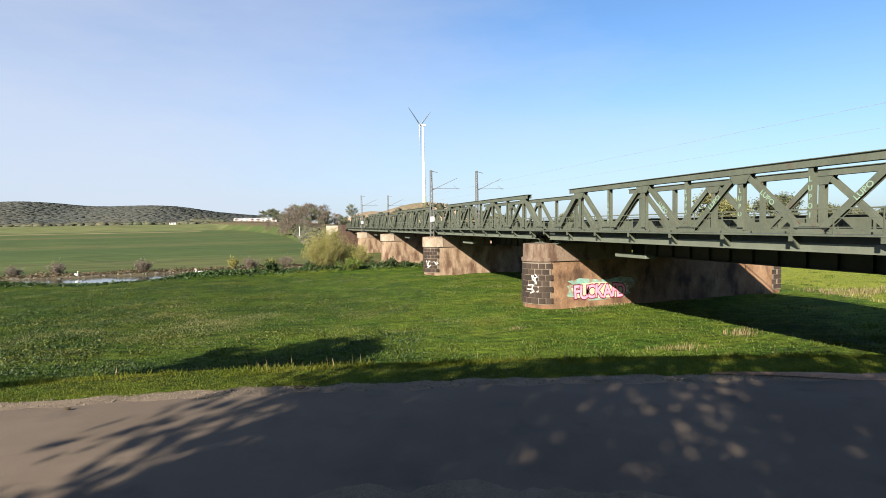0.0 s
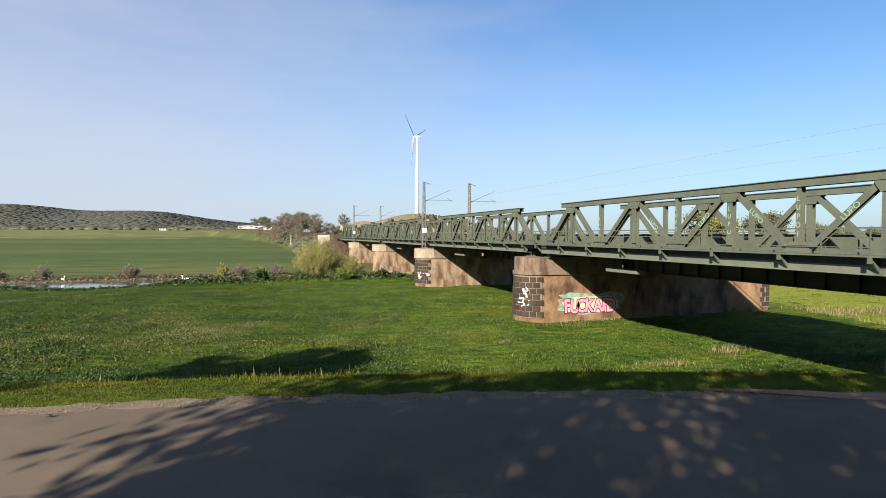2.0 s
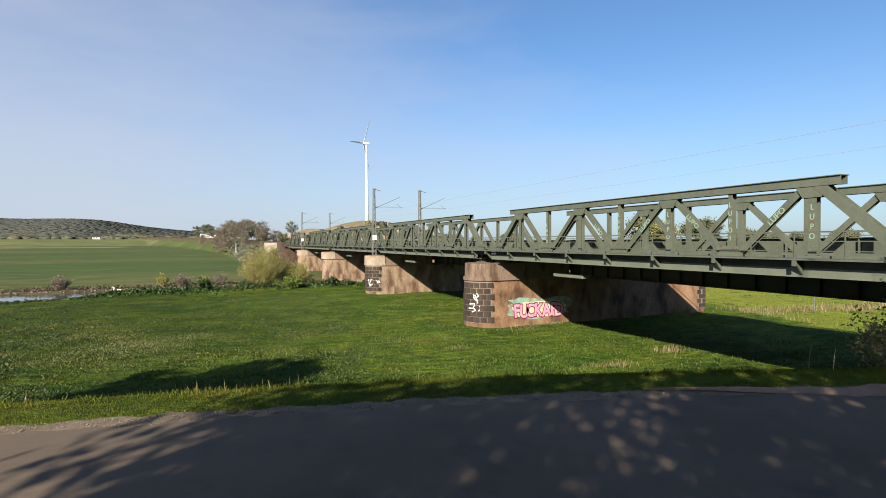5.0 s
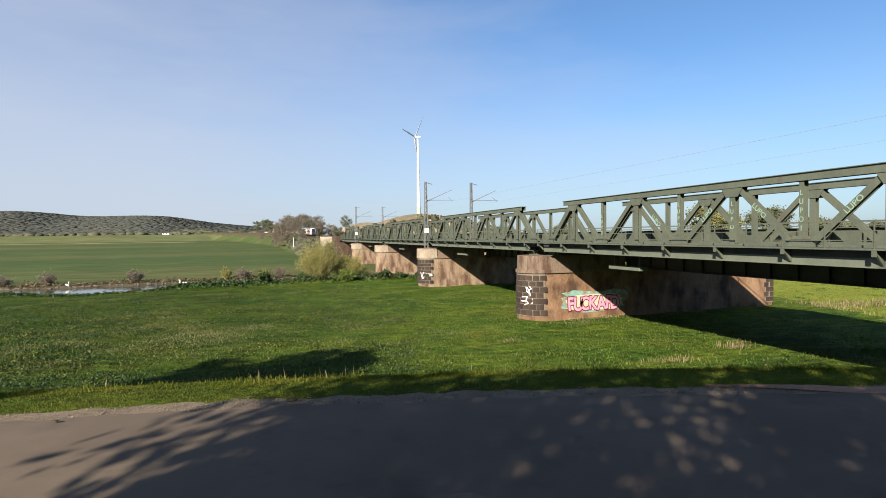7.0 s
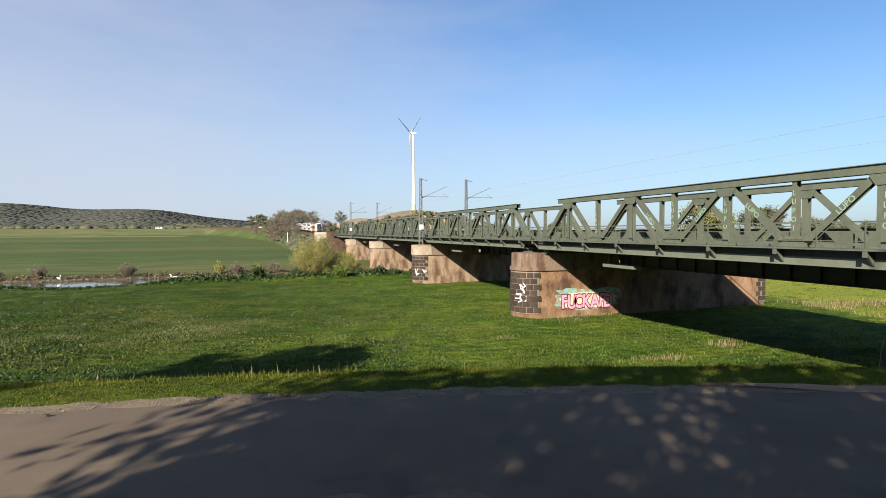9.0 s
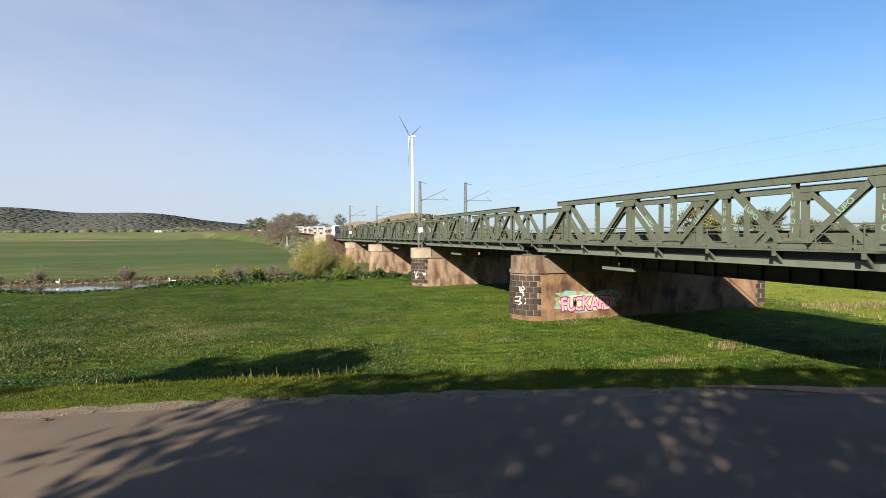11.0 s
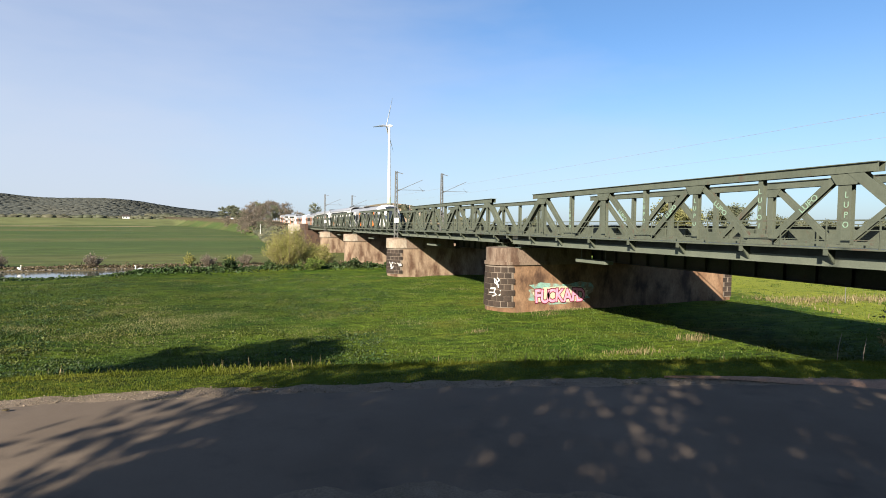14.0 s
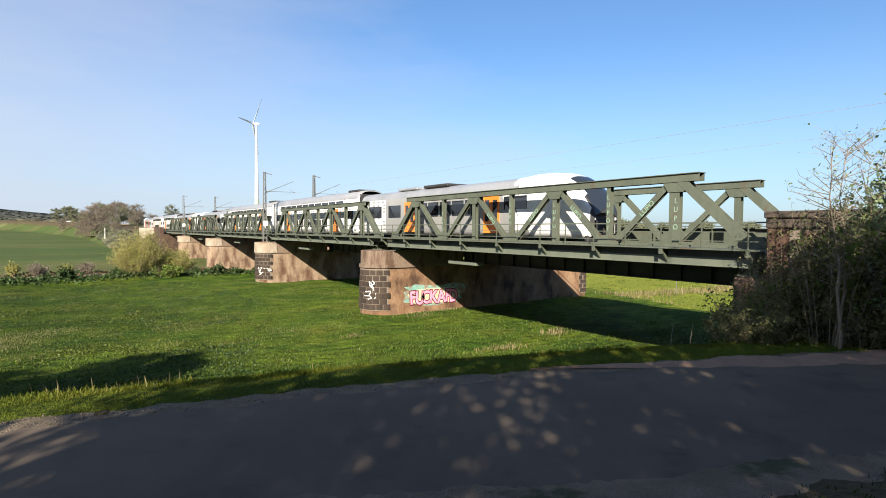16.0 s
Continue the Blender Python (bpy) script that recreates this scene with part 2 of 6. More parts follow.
M["leaf_yellow"] = leafy("yellow_green_leaf", (0.185, 0.1739, 0.0703), (0.1554, 0.1591, 0.0629))
M["far_wood"] = leafy("haze_greyed_woodland", (0.1049, 0.1147, 0.1024), (0.1288, 0.1314, 0.1095), through=0.6, scale=0.006, island=0.12)
M["near_wood"] = leafy("dike_scrub", (0.066, 0.074, 0.044), (0.105, 0.098, 0.060), through=0.35, scale=0.02, island=0.3)
M["blade"] = leafy("grass_blades", (0.08061, 0.102, 0.007984), (0.1095, 0.1187, 0.01249), scale=0.5, island=0.35)
M["blade_meadow"] = leafy("meadow_tufts", (0.03212, 0.05638, 0.005599), (0.0529, 0.06934, 0.009594), scale=0.2, island=0.4)
M["blade_pale"] = leafy("flowering_grass", (0.1386, 0.1386, 0.05355), (0.1759, 0.1666, 0.07565), scale=0.3, island=0.3)
M["herb_pale"] = leafy("budding_herbs", (0.0612, 0.08262, 0.01071), (0.0918, 0.09945, 0.02448), scale=0.3, island=0.4)
M["blade_dry"] = leafy("dry_reed", (0.192, 0.152, 0.074), (0.229, 0.189, 0.100), scale=0.5, island=0.3)
M["weed"] = leafy("river_weeds", (0.02779, 0.05557, 0.01425), (0.04596, 0.0684, 0.02137), scale=0.5, island=0.5)
M["grit"] = material("sandy_grit", (0.200, 0.160, 0.118), (0.130, 0.102, 0.074), scale=2.0, fine=20.0, rough=0.95, bump=0.2, island=0.4)
M["rock"] = material("rip_rap_stone", (0.08325, 0.07125, 0.054), (0.1253, 0.1125, 0.09165), scale=1.0, fine=9.0, rough=0.9, bump=0.4, island=0.4)
M["paint_pink"] = material("pink_spray_paint", (0.62, 0.19, 0.29), (0.66, 0.26, 0.35), scale=2.0, fine=10.0, rough=0.7, bump=0.1, grain=0.12)
M["paint_red"] = material("dark_red_spray_paint", (0.083, 0.009, 0.018), (0.104, 0.013, 0.023), scale=2.0, fine=10.0, rough=0.7, bump=0.1)
M["paint_cream"] = material("cream_spray_paint", (0.387, 0.347, 0.223), (0.397, 0.367, 0.278), scale=2.0, fine=10.0, rough=0.7, bump=0.1)
M["paint_teal"] = material("teal_spray_paint", (0.118, 0.249, 0.213), (0.178, 0.284, 0.237), scale=1.2, fine=6.0, rough=0.7, bump=0.1, c=(0.178, 0.130, 0.089), c_scale=1.4,
                           c_mix=(0.45, 0.6))
M["paint_white"] = material("white_spray_paint", (0.624, 0.624, 0.600), (0.544, 0.544, 0.528), scale=2.0, fine=10.0, rough=0.7, bump=0.1)
M["paint_mint"] = material("mint_spray_paint", (0.170, 0.251, 0.1845), (0.148, 0.229, 0.1658), scale=2.0, fine=10.0, rough=0.7, bump=0.1)
M["train_white"] = material("white_train_paint", (0.612, 0.612, 0.6039), (0.5814, 0.5814, 0.5733), scale=0.6, fine=5.0, rough=0.3, bump=0.0, spec=0.5, grain=0.04)
M["train_grey"] = material("grey_train_paint", (0.240, 0.240, 0.2400), (0.216, 0.216, 0.2160), scale=0.6, fine=5.0, rough=0.35, bump=0.0, spec=0.5, grain=0.04)
M["train_roof"] = material("train_roof_grey", (0.253, 0.260, 0.2758), (0.211, 0.218, 0.2324), scale=0.6, fine=5.0, rough=0.4, bump=0.05, metal=0.2, grain=0.04)
M["train_orange"] = material("orange_door_paint", (0.731, 0.187, 0.030), (0.697, 0.170, 0.025), scale=0.8, fine=5.0, rough=0.35, bump=0.0, spec=0.5, grain=0.04)
M["train_dark"] = material("underframe_black", (0.018, 0.018, 0.020), (0.030, 0.028, 0.027), scale=1.0, fine=8.0, rough=0.7, bump=0.1)
M["swan"] = material("swan_plumage", (0.697, 0.697, 0.680), (0.646, 0.646, 0.620), scale=6.0, fine=30.0, rough=0.8, bump=0.2)
M["swan_bill"] = material("orange_bill", (0.459, 0.148, 0.030), (0.407, 0.126, 0.022), scale=6.0, fine=30.0, rough=0.5, bump=0.0)


def lighten_by_x(m, gain, lo=-8.0, hi=14.0):
    """Lightens the colour towards the bridge and the far bank, over some uneven metres."""
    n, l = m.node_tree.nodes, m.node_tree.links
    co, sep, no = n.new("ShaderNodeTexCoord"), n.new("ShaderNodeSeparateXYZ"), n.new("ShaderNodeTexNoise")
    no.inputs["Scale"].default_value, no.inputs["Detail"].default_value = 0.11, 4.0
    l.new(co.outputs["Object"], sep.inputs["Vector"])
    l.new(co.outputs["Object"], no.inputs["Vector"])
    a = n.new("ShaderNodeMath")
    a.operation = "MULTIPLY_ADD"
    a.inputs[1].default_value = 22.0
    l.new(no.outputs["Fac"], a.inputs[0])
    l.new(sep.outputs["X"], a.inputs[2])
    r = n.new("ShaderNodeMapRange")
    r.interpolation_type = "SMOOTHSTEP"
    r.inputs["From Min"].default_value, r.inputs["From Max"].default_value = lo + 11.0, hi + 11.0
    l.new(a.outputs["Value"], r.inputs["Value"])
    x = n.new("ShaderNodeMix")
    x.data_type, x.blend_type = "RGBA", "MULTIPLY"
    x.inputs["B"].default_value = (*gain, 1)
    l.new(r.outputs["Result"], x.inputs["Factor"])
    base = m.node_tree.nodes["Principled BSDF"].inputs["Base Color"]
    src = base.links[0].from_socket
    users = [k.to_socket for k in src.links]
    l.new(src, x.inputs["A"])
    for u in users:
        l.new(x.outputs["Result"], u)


lighten_by_x(M["meadow"], (1.68, 1.62, 1.75))
lighten_by_x(M["blade_meadow"], (1.45, 1.45, 1.55))


def glassy(name, colour, rough=0.06):
    m = material(name, colour, colour, rough=rough, bump=0.0, spec=0.8)
    return m


M["glass"] = glassy("tinted_train_glass", (0.018, 0.022, 0.028))
M["pane"] = glassy("house_glass", (0.03, 0.035, 0.04))


def water_material():
    m = bpy.data.materials.new("river_water")
    m.use_nodes = True
    n, l = m.node_tree.nodes, m.node_tree.links
    bs = n["Principled BSDF"]
    bs.inputs["Base Color"].default_value = (0.035, 0.045, 0.035, 1)
    bs.inputs["Roughness"].default_value = 0.07
    bs.inputs["IOR"].default_value = 1.33
    co, t, bu = n.new("ShaderNodeTexCoord"), n.new("ShaderNodeTexNoise"), n.new("ShaderNodeBump")
    t.inputs["Scale"].default_value, t.inputs["Detail"].default_value = 1.4, 4.0
    bu.inputs["Strength"].default_value, bu.inputs["Distance"].default_value = 0.12, 0.05
    l.new(co.outputs["Object"], t.inputs["Vector"])
    l.new(t.outputs["Fac"], bu.inputs["Height"])
    l.new(bu.outputs["Normal"], bs.inputs["Normal"])
    return m


M["water"] = water_material()


# ---------------------------------------------------------------- building helpers
def mesh_from(name, bm, mat):
    me = bpy.data.meshes.new(name)
    bm.to_mesh(me)
    bm.free()
    me.materials.append(mat)
    return me


def part(name, bm, mat, parent=None, label="", loc=(0, 0, 0)):
    """Links a bmesh (or a ready mesh) as one object under a thing or under a part."""
    me = bm if isinstance(bm, bpy.types.Mesh) else mesh_from(name, bm, mat)
    ob = new(name, me)
    ob.location = loc
    if parent:
        ob.parent = parent
    if label:
        ob["label"] = label
    return ob


def thing(name, label, category, group="", kind="", m=None):
    ob = new(name)
    ob.empty_display_size = 0.3
    if m is not None:
        ob.matrix_basis = m
    return tagged(ob, label, category, group, kind)


def box(bm, x0, x1, y0, y1, z0, z1, bevel=0.0):
    r = bmesh.ops.create_cube(bm, size=1.0, matrix=Matrix.LocRotScale(((x0 + x1) / 2, (y0 + y1) / 2, (z0 + z1) / 2), None, (abs(x1 - x0), abs(y1 - y0), abs(z1 - z0))))
    if bevel:
        es = list({e for v in r["verts"] for e in v.link_edges})
        bmesh.ops.bevel(bm, geom=es, offset=bevel, segments=1, affect="EDGES")
    return bm


def beam(bm, p, q, w, d, up=(0, 0, 1), bevel=0.0):
    """A bar from p to q, w across and d deep towards up."""
    p, q, up = Vector(p), Vector(q), Vector(up)
    y = (q - p).normalized()
    x = y.cross(up).normalized()
    z = x.cross(y)
    m = Matrix.Translation((p + q) / 2) @ Matrix((x, y, z)).transposed().to_4x4() @ Matrix.Diagonal((w, (q - p).length, d, 1))
    r = bmesh.ops.create_cube(bm, size=1.0, matrix=m)
    if bevel:
        es = list({e for v in r["verts"] for e in v.link_edges})
        bmesh.ops.bevel(bm, geom=es, offset=bevel, segments=1, affect="EDGES")
    return bm


def ibeam(bm, p, q, w, d, up=(0, 0, 1), t=0.025):
    """A riveted H bar: two flanges w wide and a web d deep."""
    u = Vector(up).normalized()
    y = (Vector(q) - Vector(p)).normalized()
    z = y.cross(u).normalized().cross(y)
    for s in (-1, 1):
        off = z * s * (d / 2 - t / 2)
        beam(bm, Vector(p) + off, Vector(q) + off, w, t, up)
    beam(bm, p, q, t, d - 2 * t, up)
    return bm


def tube(bm, p, q, r0, r1, sides=6):
    p, q = Vector(p), Vector(q)
    d = q - p
    rot = d.to_track_quat("Z", "Y").to_matrix().to_4x4()
    bmesh.ops.create_cone(bm, cap_ends=True, segments=sides, radius1=r0, radius2=r1, depth=d.length, matrix=Matrix.Translation((p + q) / 2) @ rot)
    return bm


def fast_mesh(name, verts, faces, mat):
    """A mesh from numpy vertices (n, 3) and triangle or quad indices (m, k)."""
    me = bpy.data.meshes.new(name)
    verts, faces = np.asarray(verts, dtype=np.float32), np.asarray(faces, dtype=np.int32)
    k = faces.shape[1]
    me.vertices.add(len(verts))
    me.vertices.foreach_set("co", verts.ravel())
    me.loops.add(faces.size)
    me.loops.foreach_set("vertex_index", faces.ravel())
    me.polygons.add(len(faces))
    me.polygons.foreach_set("loop_start", np.arange(0, faces.size, k, dtype=np.int32))
    me.update(calc_edges=True)
    for x in mat if isinstance(mat, list) else [mat]:
        me.materials.append(x)
    return me


# ---------------------------------------------------------------- plan
ROAD_Z, MEADOW_Z, WATER_Z = -3.1, -6.6, -7.4
RX, RY = 0.960, -0.280        # along the lane
NX, NY = 0.280, 0.960         # across it, away from the eye
TRUSS_X, FAR_TRUSS_X, TRACK_X, TRACK_B_X = 20.6, 25.7, 23.15, 30.3
PIER_Y0, SPAN = 37.1, 29.18
RAIL_Z = -0.75


def track_x(y):
    return TRACK_X - 0.00038 * max(0.0, y - 280.0) ** 2


def rise(y):
    """The railway climbs gently beyond the bridge."""
    return 0.0155 * np.maximum(0.0, np.asarray(y, float) - 200.0)


def smooth(a, b, v):
    u = np.clip((v - a) / (b - a), 0, 1)
    return u * u * (3 - 2 * u)


def waves(x, y, s, seed):
    """A cheap smooth unevenness, about -1 to 1."""
    r = np.random.RandomState(seed)
    out = 0.0
    for i in range(5):
        a, f, p = r.uniform(0, 6.28), r.uniform(0.6, 1.6) / s, r.uniform(0, 6.28)
        out = out + np.sin((x * math.cos(a) + y * math.sin(a)) * f + p)
    return out / 3.0


def bow(r):
    """The lane bends slightly towards the eye at both ends."""
    return 0.0065 * np.clip(np.asarray(r, float) - 3.0, -14, 14) ** 2


def height(x, y):
    """The ground's height: the bank that carries the lane, the meadow, the river, the fields, the dike, the hills."""
    x, y = np.asarray(x, float), np.asarray(y, float)
    n = NX * x + NY * y
    n = n + bow(RX * x + RY * y) * (1 - smooth(14, 24, n))
    bank = np.interp(n, [-60, -14, -6, 1.5, 4.6, 5.3, 10.2, 10.7, 12.3, 13.1, 17, 23, 27],
                     [-2.4, -2.4, -2.2, -2.2, -3.05, ROAD_Z, ROAD_Z, -3.12, -3.22, -3.55, -5.0, -6.4, MEADOW_Z])
    near = smooth(20, 30, n)
    low = MEADOW_Z + 0.10 * waves(x, y, 6.0, 3) * near + 0.05 * waves(x, y, 2.0, 4) * near + 0.075 * waves(x, y, 0.75, 9) * near * (y < 80)
    # river
    c = 86.0 + 1.6 * np.sin(x / 23.0) + 0.0004 * (x + 20) ** 2 * (x < -20)
    open_bank = np.exp(-((x + 20.5) / 7.5) ** 4)
    dn = y - c
    bed = np.interp(dn, [-16, -12, -8.2, -5.5, 8.6, 9.7, 12.0, 32.0], [0, -0.08, -0.36, -1.3, -1.3, -0.70, -0.55, 0])
    rim = 0.75 * np.exp(-((dn + 9.0) / 2.2) ** 2) * (1 - open_bank)
    low = low + bed + rim
    # slow rise to the dike in the distance
    far = np.interp(y, [100, 300, 450, 700, 760, 800, 1100], [0.0, 0.3, 1.0, 3.4, 11.6, 11.6, 9.0])
    low = low + np.where(x < 60, far, far * 0.25)
    # railway bank beyond the bridge
    tx = TRACK_X + 3.6 - 0.00038 * np.maximum(0, y - 280) ** 2
    d = np.abs(x - tx)
    rail = np.where((y > 157) & (y < 900), -1.25 + rise(y) - np.maximum(0, d - 7.5) * 0.55, -50)
    low = np.maximum(low, rail)
    # the mound with the turbine, and the long wooded ridge
    low = np.maximum(low, -8 + 37.5 * np.exp(-((x - 196) / 95) ** 2 - ((y - 690) / 120) ** 2))
    low = np.maximum(low, -8 + 27 * np.exp(-((x - 128) / 55) ** 2 - ((y - 720) / 90) ** 2))
    ridge = smooth(1900, 2600, y) * smooth(420, -420, x + 0.02 * y) * (98 + 10 * np.sin(x / 210.0) + 6 * np.sin(x / 83.0 + 1))
    low = np.maximum(low, -9 + 1.09 * ridge)
    w = smooth(24, 30, n)
    return np.where(n < 27.5, bank * (1 - w) + low * w, low)


def hz(x, y):
    return float(height(x, y))


def rn(r, n):
    """x, y of a place r along the lane and n across it."""
    n = n - float(bow(r))
    return RX * r + NX * n, RY * r + NY * n


def spacing(edges):
    out = []
    for a, b, s in edges:
        out += list(np.arange(a, b, s))
    return np.array(out + [edges[-1][1]])


def ground():
    xs = spacing([(-4000, -1000, 150), (-1000, -300, 35), (-300, -90, 8), (-90, -40, 2.5), (-40, 60, 0.9), (60, 120, 2.5), (120, 320, 9), (320, 1000, 40), (1000, 4000, 150)])
    ys = spacing([(-800, -100, 70), (-100, -16, 6), (-16, 60, 0.9), (60, 110, 0.9), (110, 200, 2.5), (200, 420, 7), (420, 860, 12), (860, 2000, 60), (2000, 4900, 110)])
    gx, gy = np.meshgrid(xs, ys)
    gz = height(gx, gy)
    nx, ny = len(xs), len(ys)
    v = np.stack([gx.ravel(), gy.ravel(), gz.ravel()], 1)
    i = (np.arange(ny - 1)[:, None] * nx + np.arange(nx - 1)[None]).ravel()
    f = np.stack([i, i + 1, i + nx + 1, i + nx], 1)
    me = fast_mesh("ground", v, f, [M["meadow"], M["field"], M["light_field"], M["stubble"], M["soil"], M["forest_floor"], M["hill"], M["dike"]])
    cx, cy = v[f].mean(1)[:, 0], v[f].mean(1)[:, 1]
    cz = v[f].mean(1)[:, 2]
    k = np.zeros(len(f), np.int32)
    c = 86.0 + 1.6 * np.sin(cx / 23.0) + 0.0004 * (cx + 20) ** 2 * (cx < -20)
    k[cy > 99] = 1
    k[(cy > 14) & (cy < 140) & (cx > 45 + 2 * np.sin(cy / 5.0))] = 2
    k[(cx > 60) & (cy >= 140) & (cy < 900)] = 2
    k[(cy > 690) & (cy < 1800) & (cx < 60)] = 7
    k[(cy > 596) & (cy < 640) & (cx < -75) & (cx > -520)] = 3
    k[(cy - c < 11.6) & (np.abs(cx) < 150) & (cy - c > -7.5)] = 4
    cn = NX * cx + NY * cy + bow(RX * cx + RY * cy)
    k[(cn > -14) & (cn < 5.0) & (np.abs(cx) < 40) & (np.abs(cy) < 40)] = 4
    tx = TRACK_X + 3.6 - 0.00038 * np.maximum(0, cy - 280) ** 2
    k[(cy > 155) & (cy < 900) & (np.abs(cx - tx) < 13)] = 4
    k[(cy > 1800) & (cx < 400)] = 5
    k[((cx - 170) / 200) ** 2 + ((cy - 700) / 210) ** 2 < 1] = 6
    me.polygons.foreach_set("material_index", k)
    me.polygons.foreach_set("use_smooth", np.ones(len(f), bool))
    tagged(new("ground", me), "green riverside meadow and fields rising to a dike", "ground", kind="structure")


def near_edge(r):
    """How far the lane's near edge lies from the railway; it swings in towards the bridge."""
    return float(np.interp(r, [-6.0, -1.0, 0.6, 5.5, 12.0], [5.2, 5.65, 5.7, 4.75, 4.4]))


def strip(name, a0, a1, n0, n1, dz, mat, step=0.6, wobble=0.0, seed=1, taper=0.0, crown=0.05, swing=False):
    """A strip along the lane, laid over the ground."""
    rs = np.arange(a0, a1 + step, step)
    ns = np.linspace(n0, n1, 6)
    r_ = np.random.RandomState(seed)
    w0 = np.convolve(r_.uniform(-1, 1, len(rs) + 2), np.ones(3) / 3, "valid") * wobble
    w1 = np.convolve(r_.uniform(-1, 1, len(rs) + 2), np.ones(3) / 3, "valid") * wobble
    v = []
    for i, r in enumerate(rs):
        for j, n in enumerate(ns):
            u = j / 5
            if swing:
                n = near_edge(r) + (n1 - near_edge(r)) * u
            if taper:
                n = n1 - (n1 - n) * float(smooth(0, taper, r - a0))
            nn = n + (w0[i] * (1 - u) + w1[i] * u) * (float(smooth(0, taper, r - a0)) if taper else 1.0)
            x, y = rn(r, nn)
            v.append((x, y, float(height(x, y)) + dz + (crown * (1 - (2 * u - 1) ** 2))))
    m = len(ns)
    f = [(i * m + j, (i + 1) * m + j, (i + 1) * m + j + 1, i * m + j + 1) for i in range(len(rs) - 1) for j in range(m - 1)]
    me = fast_mesh(name, v, f, mat)
    me.polygons.foreach_set("use_smooth", np.ones(len(f), bool))
    return new(name, me)


def lane():
    tagged(strip("road_shoulder", -60, 17.2, 4.3, 10.36, 0.012, M["gravel"], step=0.16, wobble=0.22, seed=5),
           "crumbling gravel shoulder along the lane", "road edge", kind="structure")
    tagged(strip("road", -60, 17.6, 5.3, 9.80, 0.035, M["asphalt"], step=0.16, wobble=0.16, seed=6, swing=True),
           "worn grey asphalt lane on the dike, dappled with shade", "road", kind="structure")
    tagged(strip("dirt_apron", 5.5, 17.4, 8.5, 10.25, 0.036, M["apron"], step=0.3, wobble=0.6, seed=9, taper=8.0, crown=0.05),
           "brown dirt spread over the lane's edge", "road edge", kind="structure")


def river():
    xs = np.arange(-260, 200, 4.0)
    v, f = [], []
    for i, x in enumerate(xs):
        c = 86.0 + 1.6 * math.sin(x / 23.0) + (0.0004 * (x + 20) ** 2 if x < -20 else 0)
        v += [(x, c - 8.5, WATER_Z), (x, c + 11.5, WATER_Z)]
    f = [(2 * i, 2 * i + 2, 2 * i + 3, 2 * i + 1) for i in range(len(xs) - 1)]
    tagged(new("water", fast_mesh("water", v, f, M["water"])), "narrow calm river reflecting the pale sky", "river", kind="structure")


ground()
lane()
river()


# ---------------------------------------------------------------- bridge with the trusses
PANEL = 3.37
TOP_Z, BOT_Z = 2.36, -0.62
SPAN_Y0 = 9.05                # lower end of the first span


def truss_side(span, x, near):
    """One side truss in the span's space: y from 0 to eight panels."""
    L = 8 * PANEL
    paint = M["steel"]
    bm = bmesh.new()
    zt = TOP_Z
    box(bm, x - 0.20, x - 0.17, 2.36, L - 2.15, zt - 0.34, zt - 0.03)
    box(bm, x + 0.17, x + 0.20, 2.36, L - 2.15, zt - 0.34, zt - 0.03)
    box(bm, x - 0.27, x + 0.27, 2.34, L - 2.13, zt - 0.03, zt)
    part("top_chord", bm, paint, span)
    bm = bmesh.new()
    box(bm, x - 0.20, x - 0.17, 0, L, -1.28, -0.55)
    box(bm, x + 0.17, x + 0.20, 0, L, -1.28, -0.55)
    box(bm, x - 0.27, x + 0.27, 0, L, -1.31, -1.28)
    part("bottom_chord", bm, paint, span)
    bot = -0.75
    tops = [1, 3, 5, 7]
    for k in range(1, 8):
        bm = bmesh.new()
        w = 0.30 if k % 2 else 0.20
        ibeam(bm, (x, k * PANEL, bot), (x, k * PANEL, zt - 0.32), w, 0.26, up=(1, 0, 0))
        part("vertical_post", bm, paint, span)
    for k in tops:
        for s in (-1, 1):
            end = (k == 1 and s == -1) or (k == 7 and s == 1)
            bm = bmesh.new()
            p = Vector((x, k * PANEL + s * 0.16, zt - 0.22))
            q = Vector((x, (k + s) * PANEL - s * 0.18, bot))
            if end:
                ibeam(bm, p, q, 0.36, 0.36, up=(1, 0, 0))
                part("end_post", bm, paint, span)
            else:
                ibeam(bm, p, q, 0.26, 0.24, up=(1, 0, 0))
                part("diagonal", bm, paint, span)
    for k in range(9):
        for top in (0, 1):
            if top == (k % 2):
                bm = bmesh.new()
                z0, z1 = (zt - 0.75, zt - 0.30) if top else (-0.62, -0.20)
                y = k * PANEL
                a, b = (0.62, 0.34) if top else (0.34, 0.60)
                y0 = max(y, 0.35) if k == 0 else min(y, L - 0.35) if k == 8 else y
                for sx in (-0.17, 0.14):
                    vs = [bm.verts.new((x + sx + t, y0 + yy, zz)) for t in (0, 0.03) for yy, zz in ((-b, z0), (b, z0), (a, z1), (-a, z1))]
                    for q in ((0, 1, 2, 3), (7, 6, 5, 4), (0, 4, 5, 1), (1, 5, 6, 2), (2, 6, 7, 3), (3, 7, 4, 0)):
                        bm.faces.new([vs[i] for i in q])
                bmesh.ops.recalc_face_normals(bm, faces=bm.faces)
                part("gusset_plate", bm, paint, span)


